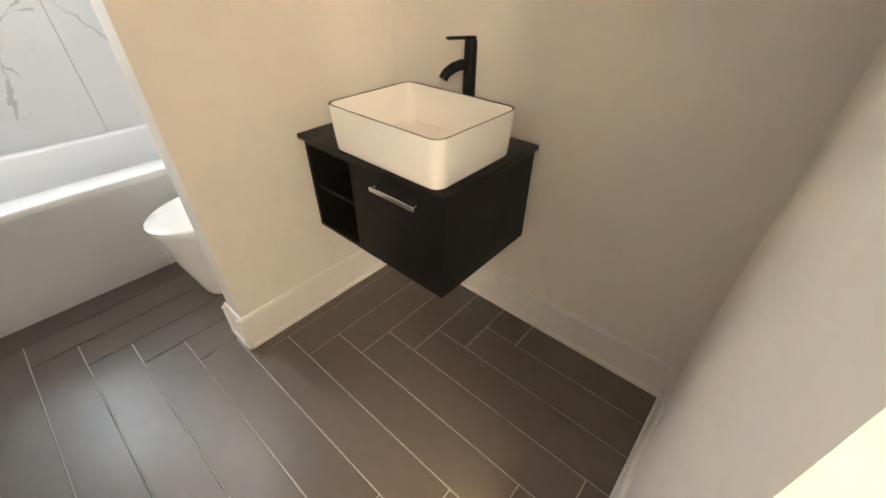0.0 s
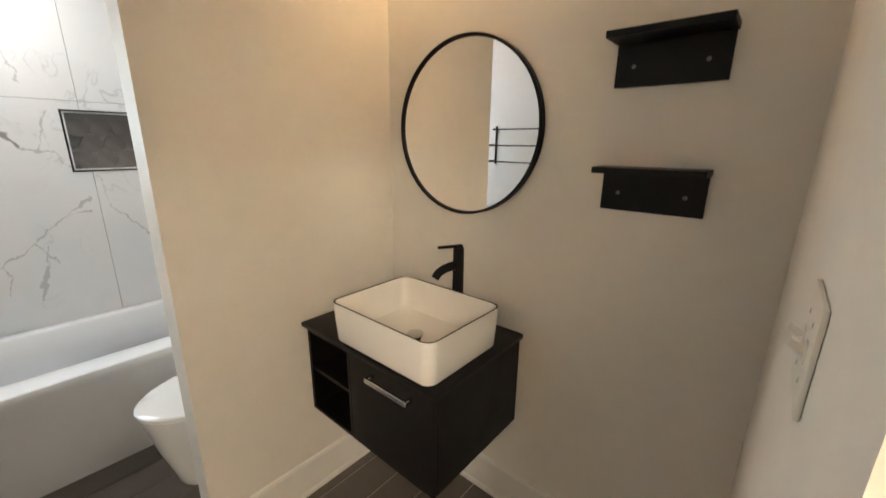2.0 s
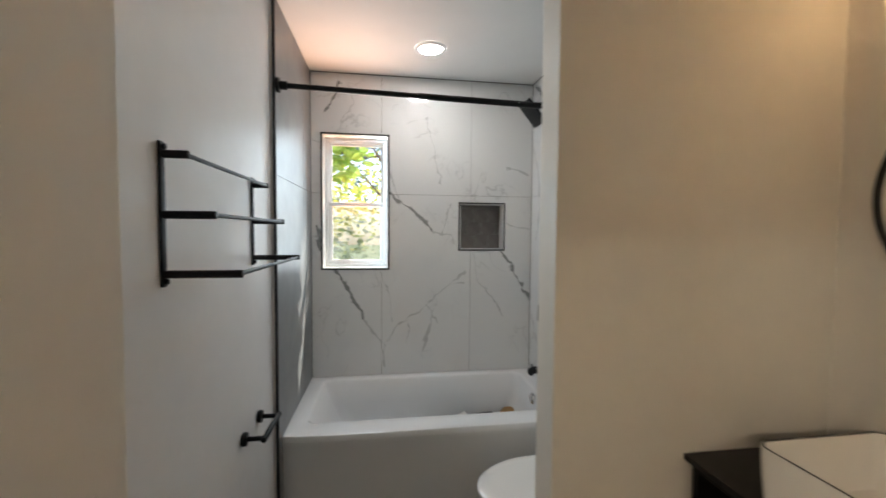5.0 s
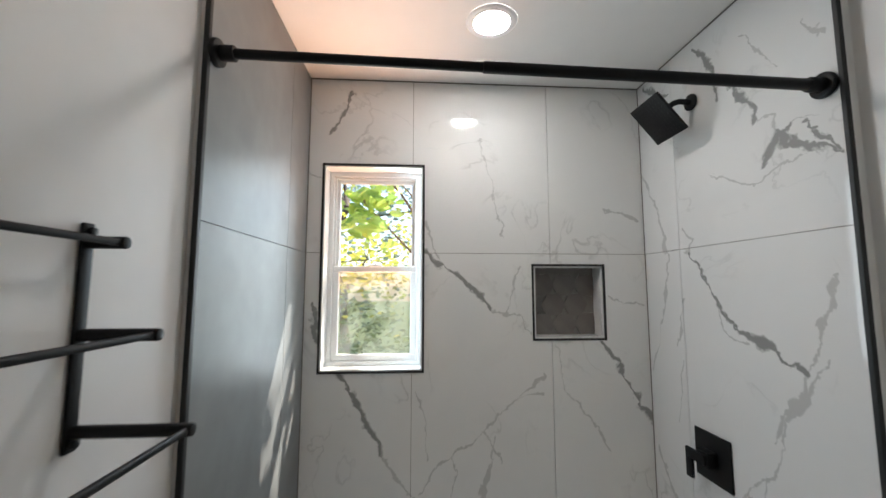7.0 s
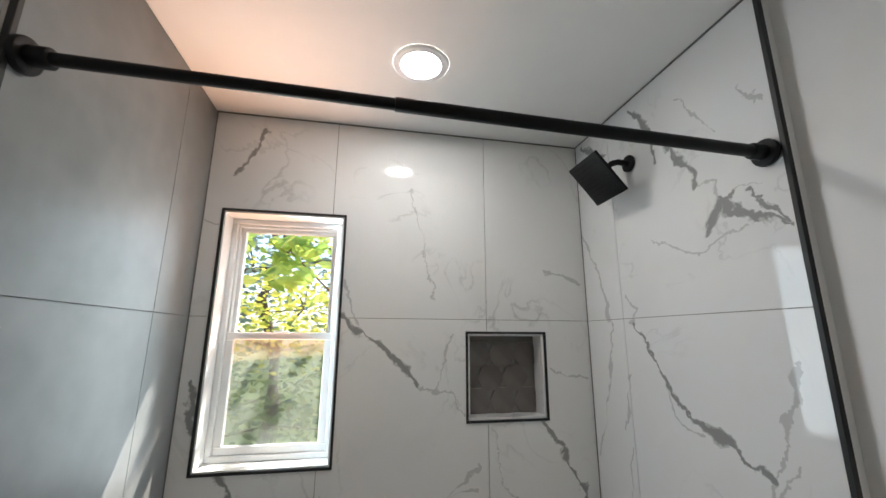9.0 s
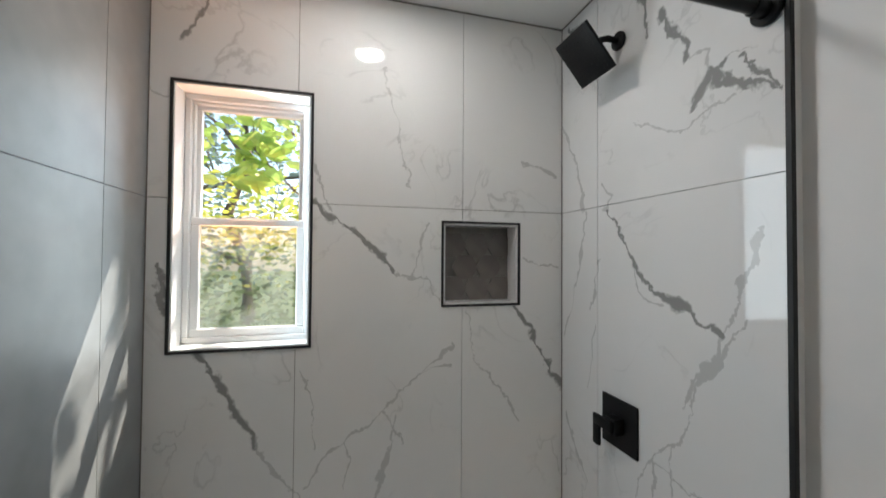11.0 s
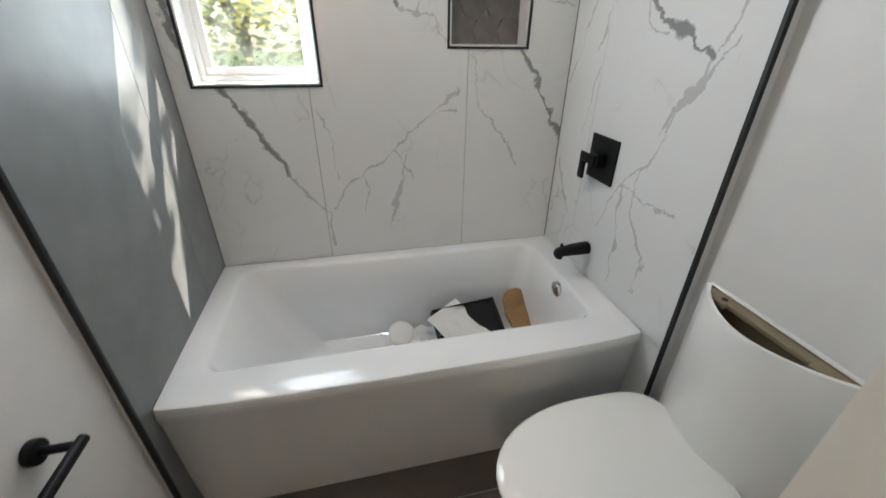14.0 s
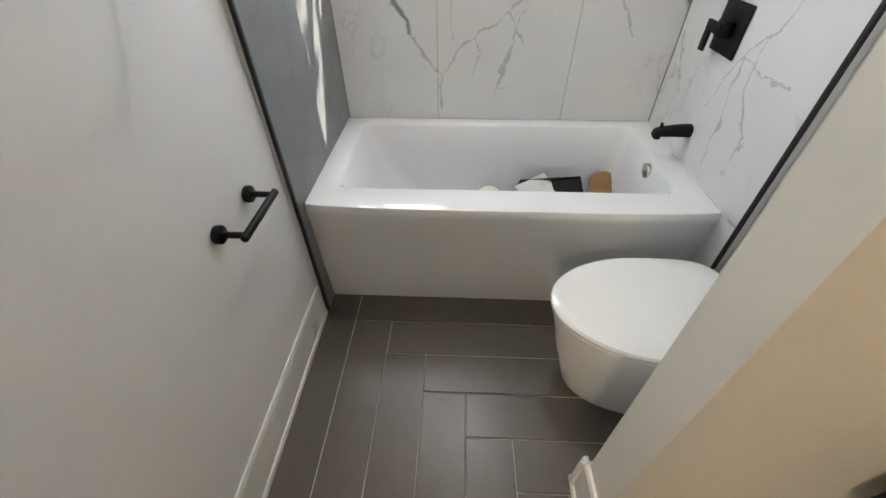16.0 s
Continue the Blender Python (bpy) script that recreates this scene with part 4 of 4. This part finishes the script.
# first throws the door-head shadow line; second is unseen fill added for the mirror wall
for hx, hy, hs in ((4.2, 1.9, 1.4), (4.4, 0.95, 2.1)):
    hall_source = copy_thing(dl, Matrix.Translation((hx, hy, CEIL)))
    hall_source.scale = (hs, hs, 1.5)
    hall_source["label"] = "round flush light in the unseen hallway, switched on, second one added as fill"
    for o in hall_source.children:
        if o.name.startswith("diffuser"):
            o.data = o.data.copy()
            o.data.materials[0] = M_HALL

# ---- packaging in the tub ----
def build_box():
    t = thing("packaging_box", "open flat charcoal cardboard box lying in the tub", "box", (-0.26, 3.235, 0.131))
    m = Matrix.Translation((0, 0, 0.078)) @ Matrix.Rotation(radians(8), 4, "Z") @ Matrix.Rotation(radians(33), 4, "Y")
    def p(name, b_, mm=M_DARKBOX):
        return part(name, moved(box(*b_, 0.001, 1), m), mm, t, smooth=False)
    p("box_bottom", (-0.12, 0.12, -0.16, 0.16, 0.0, 0.003))
    for b_ in ((-0.12, -0.117, -0.16, 0.16, 0.003, 0.05), (0.117, 0.12, -0.16, 0.16, 0.003, 0.05), (-0.117, 0.117, -0.16, -0.157, 0.003, 0.05), (-0.117, 0.117, 0.157, 0.16, 0.003, 0.05)):
        p("box_side", b_)
    p("foam_insert", (-0.112, 0.112, 0.01, 0.152, 0.003, 0.035), M_FOAM)
    return t


build_box()


def sheet(name, w, d, m, material, label, category, amp=0.012, seed=1, thick=0.0012):
    bm = bmesh.new()
    bmesh.ops.create_grid(bm, x_segments=14, y_segments=14, size=0.5)
    for v in bm.verts:
        v.co.x *= w
        v.co.y *= d
        v.co.z = amp * (noise.noise(Vector((v.co.x * 9 + seed, v.co.y * 9, seed))) + 0.4 * noise.noise(Vector((v.co.x * 25, v.co.y * 25 + seed, 2))))
    geom = bmesh.ops.extrude_face_region(bm, geom=bm.faces[:])
    for v in [g for g in geom["geom"] if isinstance(g, bmesh.types.BMVert)]:
        v.co.z += thick
    return solo(name, moved(bm, m), material, label, category)


sheet("paper_sheet", 0.25, 0.21, Matrix.Translation((-0.225, 3.185, 0.262)) @ Matrix.Rotation(radians(38), 4, "Z") @ Matrix.Rotation(radians(24), 4, "Y"), M_PAPER, "crumpled white instruction sheet lying on the box", "paper", 0.012, 3)
sheet("paper_sheet", 0.20, 0.17, Matrix.Translation((-0.17, 3.06, 0.205)) @ Matrix.Rotation(radians(60), 4, "Z") @ Matrix.Rotation(radians(8), 4, "X"), M_PAPER, "crumpled white wrapping paper in the tub", "paper", 0.045, 7)
sheet("paper_sheet", 0.16, 0.13, Matrix.Translation((-0.19, 3.43, 0.200)) @ Matrix.Rotation(radians(15), 4, "Z") @ Matrix.Rotation(radians(10), 4, "X"), M_PAPER, "folded white paper in the tub", "paper", 0.012, 11)
sheet("plastic_bag", 0.26, 0.20, Matrix.Translation((-0.21, 3.00, 0.185)) @ Matrix.Rotation(radians(30), 4, "Z"), M_PAPER, "clear white plastic bag spread in the tub", "bag", 0.055, 17)
rt = thing("paper_tag", "small white tag with red print in the tub", "tag", (-0.08, 3.03, 0.215))
part("tag_card", box(-0.02, 0.02, -0.015, 0.015, 0, 0.002), M_PAPER, rt, smooth=False)
part("tag_print", box(-0.014, 0.014, -0.006, 0.006, 0.0021, 0.003), M_RED, rt, smooth=False)
disc = thing("wrapped_disc", "round white wrapped part in clear plastic", "packaging", (-0.275, 2.915, 0.205))
part("disc", moved(rod_between((0, 0, -0.005), (0, 0, 0.006), 0.060, 36, 0.003), Matrix.Translation((0, 0, 0.03)) @ Matrix.Rotation(radians(26), 4, "Y")), M_PLATE, disc)
part("disc_rim", moved(rod_between((0, 0, 0.0055), (0, 0, 0.0080), 0.050, 36, 0.001), Matrix.Translation((0, 0, 0.03)) @ Matrix.Rotation(radians(26), 4, "Y")), M_PAPER, disc)
# folded cardboard with a rounded flap
def build_cardboard():
    t = thing("cardboard_insert", "folded brown cardboard insert with rounded flap in the tub", "cardboard", (-0.27, 3.50, 0.133))
    def plate(w, d, r0, th=0.003):
        return loft([[(p, q, z) for p, q in ring_outline(w, d, r0, 8)] for z in (0, th)])
    part("flap", moved(plate(0.15, 0.15, 0.070), Matrix.Translation((-0.07, 0.005, 0.135)) @ Matrix.Rotation(radians(12), 4, "Z") @ Matrix.Rotation(radians(52), 4, "Y")), M_CARD, t, "rounded cardboard flap")
    part("panel", moved(plate(0.20, 0.15, 0.006), Matrix.Translation((0.03, 0.025, 0.082)) @ Matrix.Rotation(radians(14), 4, "Z") @ Matrix.Rotation(radians(24), 4, "Y")), M_CARD, t, smooth=False)
    part("panel", moved(plate(0.17, 0.075, 0.006), Matrix.Translation((0.025, -0.035, 0.055)) @ Matrix.Rotation(radians(14), 4, "Z") @ Matrix.Rotation(radians(24), 4, "Y") @ Matrix.Rotation(radians(-48), 4, "X")), M_CARD, t, smooth=False)
    return t


build_cardboard()


# ---- outside the window ----
solo("ground", slab("z", -0.72, -0.6, -60, -0.68, -55, 60), M_GRASS, "mown lawn beyond the window", "ground", "structure", False)
# out of sight below the window, put there to colour the bounce orange
solo("leaf_bed", slab("z", -0.597, -0.575, -3.4, -0.70, -2, 7), M_BOUNCE_GROUND, "unseen strip of orange ground along the house, added for warm bounce light", "ground", "structure", False)


def leaf_cloud(bm, rng, centre, spread, count, size):
    for _ in range(count):
        c = Vector(centre) + Vector((rng.gauss(0, 1) * spread[0], rng.gauss(0, 1) * spread[1], rng.gauss(0, 1) * spread[2]))
        if c.x > -0.95 and c.z < 3:
            continue
        s = size * rng.uniform(0.6, 1.3)
        rot = Euler((rng.uniform(-0.9, 0.9), rng.uniform(0.3, 1.7), rng.uniform(0, 6.28))).to_matrix()
        vs_ = [bm.verts.new(c + rot @ Vector(p)) for p in ((0, -s, 0), (s * 0.42, -s * 0.35, s * 0.1), (s * 0.38, s * 0.4, s * 0.08), (0, s, -s * 0.1), (-s * 0.38, s * 0.4, s * 0.08), (-s * 0.42, -s * 0.35, s * 0.1))]
        mid = (vs_[0], vs_[3])
        bm.faces.new((vs_[0], vs_[1], vs_[2], vs_[3]))
        bm.faces.new((vs_[0], vs_[3], vs_[4], vs_[5]))


def tree(name, x, y, h, clumps, label, leaf, size, seed, trunk=0.09):
    rng = random.Random(seed)
    t = thing(name, label, "tree", (x, y, -0.6))
    base = Vector((x, y, -0.6))
    pts = [Vector((rng.uniform(-0.1, 0.1) * i, rng.uniform(-0.1, 0.1) * i, h * i / 6)) for i in range(7)]
    tr = tube_along(pts, [trunk * (1 - 0.12 * i) for i in range(7)], 10)
    cb_ = bmesh.new()
    for (cx, cy, cz), spread, count in clumps:
        c = Vector((cx, cy, cz)) - base
        s = min(pts, key=lambda p: abs(p.z - c.z * 0.7))
        mid = (s + c) / 2 + Vector((0, 0, 0.15))
        join(tr, tube_along([s, mid, c], [trunk * 0.4, trunk * 0.25, trunk * 0.08], 7))
        for _ in range(4):
            e = c + Vector((rng.gauss(0, 1) * spread[0], rng.gauss(0, 1) * spread[1], rng.gauss(0, 1) * spread[2]))
            join(tr, tube_along([c, (c + e) / 2 + Vector((0, 0, 0.05)), e], [trunk * 0.08, trunk * 0.06, trunk * 0.03], 5))
        big = bmesh.new()
        leaf_cloud(big, rng, (cx, cy, cz), spread, count, size)
        join(cb_, big, Matrix.Translation(-base))
    part("trunk", tr, M_BARK, t)
    ob = new("crown", finish(cb_, "crown", leaf))
    ob.parent = t
    ob["kind"] = "stuff"
    return t


tree("tree", -3.4, 2.9, 5.5, [((-1.9, 2.24, 2.30), (0.10, 0.12, 0.17), 120), ((-2.1, 2.05, 2.85), (0.3, 0.25, 0.25), 120), ((-2.5, 2.42, 2.72), (0.2, 0.12, 0.12), 25), ((-3.2, 2.6, 4.6), (0.6, 0.7, 0.6), 260), ((-1.9, 3.5, 4.0), (0.22, 0.24, 0.3), 70)],
     "broad-leaved tree with hanging yellow-green leaves near the window", M_LEAF, 0.07, 5, 0.05)
tree("tree", -7.5, 1.0, 6, [((-6.5, -0.5, 2.0), (0.8, 1.3, 0.45), 900), ((-7.0, 1.6, 2.2), (0.8, 1.0, 0.5), 900), ((-8, 0.0, 4.6), (1.4, 1.6, 1.0), 260)],
     "leafy garden tree with yellowing crown behind the lawn", M_LEAF_Y, 0.065, 9, 0.16)
tree("bush", -5.0, 0.4, 1.8, [((-5.0, -0.6, 0.7), (0.6, 1.0, 0.5), 900), ((-5.4, 1.3, 0.8), (0.6, 0.8, 0.5), 700), ((-4.6, 2.6, 0.5), (0.5, 0.6, 0.4), 500)],
     "dense green bush on the lawn outside", M_LEAF_D, 0.06, 12, 0.05)
tree("tree", -14, -4, 8, [((-14, -5, 4), (2, 3, 2), 1500), ((-13, -1, 4), (2, 2.2, 1.8), 1500), ((-15, 4, 5), (2, 3, 2.2), 1300), ((-13, -9, 4), (2, 3, 2.2), 1300)],
     "far garden tree with thick green and yellow crown", M_LEAF_B, 0.13, 21, 0.3)


# ---- wall tiles ----
G = 0.0012


def wall_tile(parent, axis, d0, d1, u0, u1, v0, v1, material, holes=()):
    ob = new("tile", finish(slab(axis, d0, d1, u0 + G, u1 - G, v0 + G, v1 - G, holes), "tile", material))
    ob.parent = parent


ZROWS = [(RIM - 0.004, 1.785), (1.785, CEIL - 0.001)]
grow = lambda h: (h[0] - 0.0005, h[1] + 0.0005, h[2] - 0.0005, h[3] + 0.0005)
for v0, v1 in ZROWS:
    for u0, u1 in ((YL, 2.640), (2.640, 3.256), (3.256, YR)):
        wall_tile(back_b, "x", XB - 0.008, XB, u0, u1, v0, v1, M_MARBLE_B, [grow(WIN), grow(NICHE)])
    for u0, u1 in ((XB, -0.275), (-0.275, XT - 0.006)):
        wall_tile(back_r, "y", YR, YR + 0.008, u0, u1, v0, v1, M_MARBLE_S)
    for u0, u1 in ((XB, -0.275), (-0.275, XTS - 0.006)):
        wall_tile(back_l, "y", YL - 0.008, YL, u0, u1, v0, v1, M_MARBLE_SHADED)
wall_tile(back_r, "y", YR, YR + 0.008, 0.20, XT - 0.006, 0.0, RIM + 0.004, M_MARBLE_S)
wall_tile(back_l, "y", YL - 0.008, YL, 0.20, XTS - 0.006, 0.0, RIM + 0.004, M_MARBLE_SHADED)

# ---- floor tiles, herringbone ----
W_, L_, GAP = 0.1625, 0.975, 0.0024
AX, AY = 0.368, 2.312


def floor_tile(x0, y0, x1, y1):
    x0, x1 = max(x0 + GAP, 0.15), min(x1 - GAP, 4.9)
    y0, y1 = max(y0 + GAP, 0.5), min(y1 - GAP, 4.6)
    if x1 - x0 < 0.005 or y1 - y0 < 0.005:
        return
    bm = bmesh.new()
    e = 0.0012
    rings = [[(x0, y0, -0.004), (x1, y0, -0.004), (x1, y1, -0.004), (x0, y1, -0.004)], [(x0, y0, -0.001), (x1, y0, -0.001), (x1, y1, -0.001), (x0, y1, -0.001)],
             [(x0 + e, y0 + e, 0), (x1 - e, y0 + e, 0), (x1 - e, y1 - e, 0), (x0 + e, y1 - e, 0)]]
    ob = new("tile", finish(loft(rings), "tile", M_FLOOR))
    ob.parent = floor


for m_ in range(-5, 6):
    for k in range(-30, 40):
        ox, oy = AX + k * W_ + m_ * L_, AY + k * W_ - m_ * L_
        floor_tile(ox, oy, ox + L_, oy + W_)
        floor_tile(ox, oy + W_, ox + W_, oy + W_ + L_)
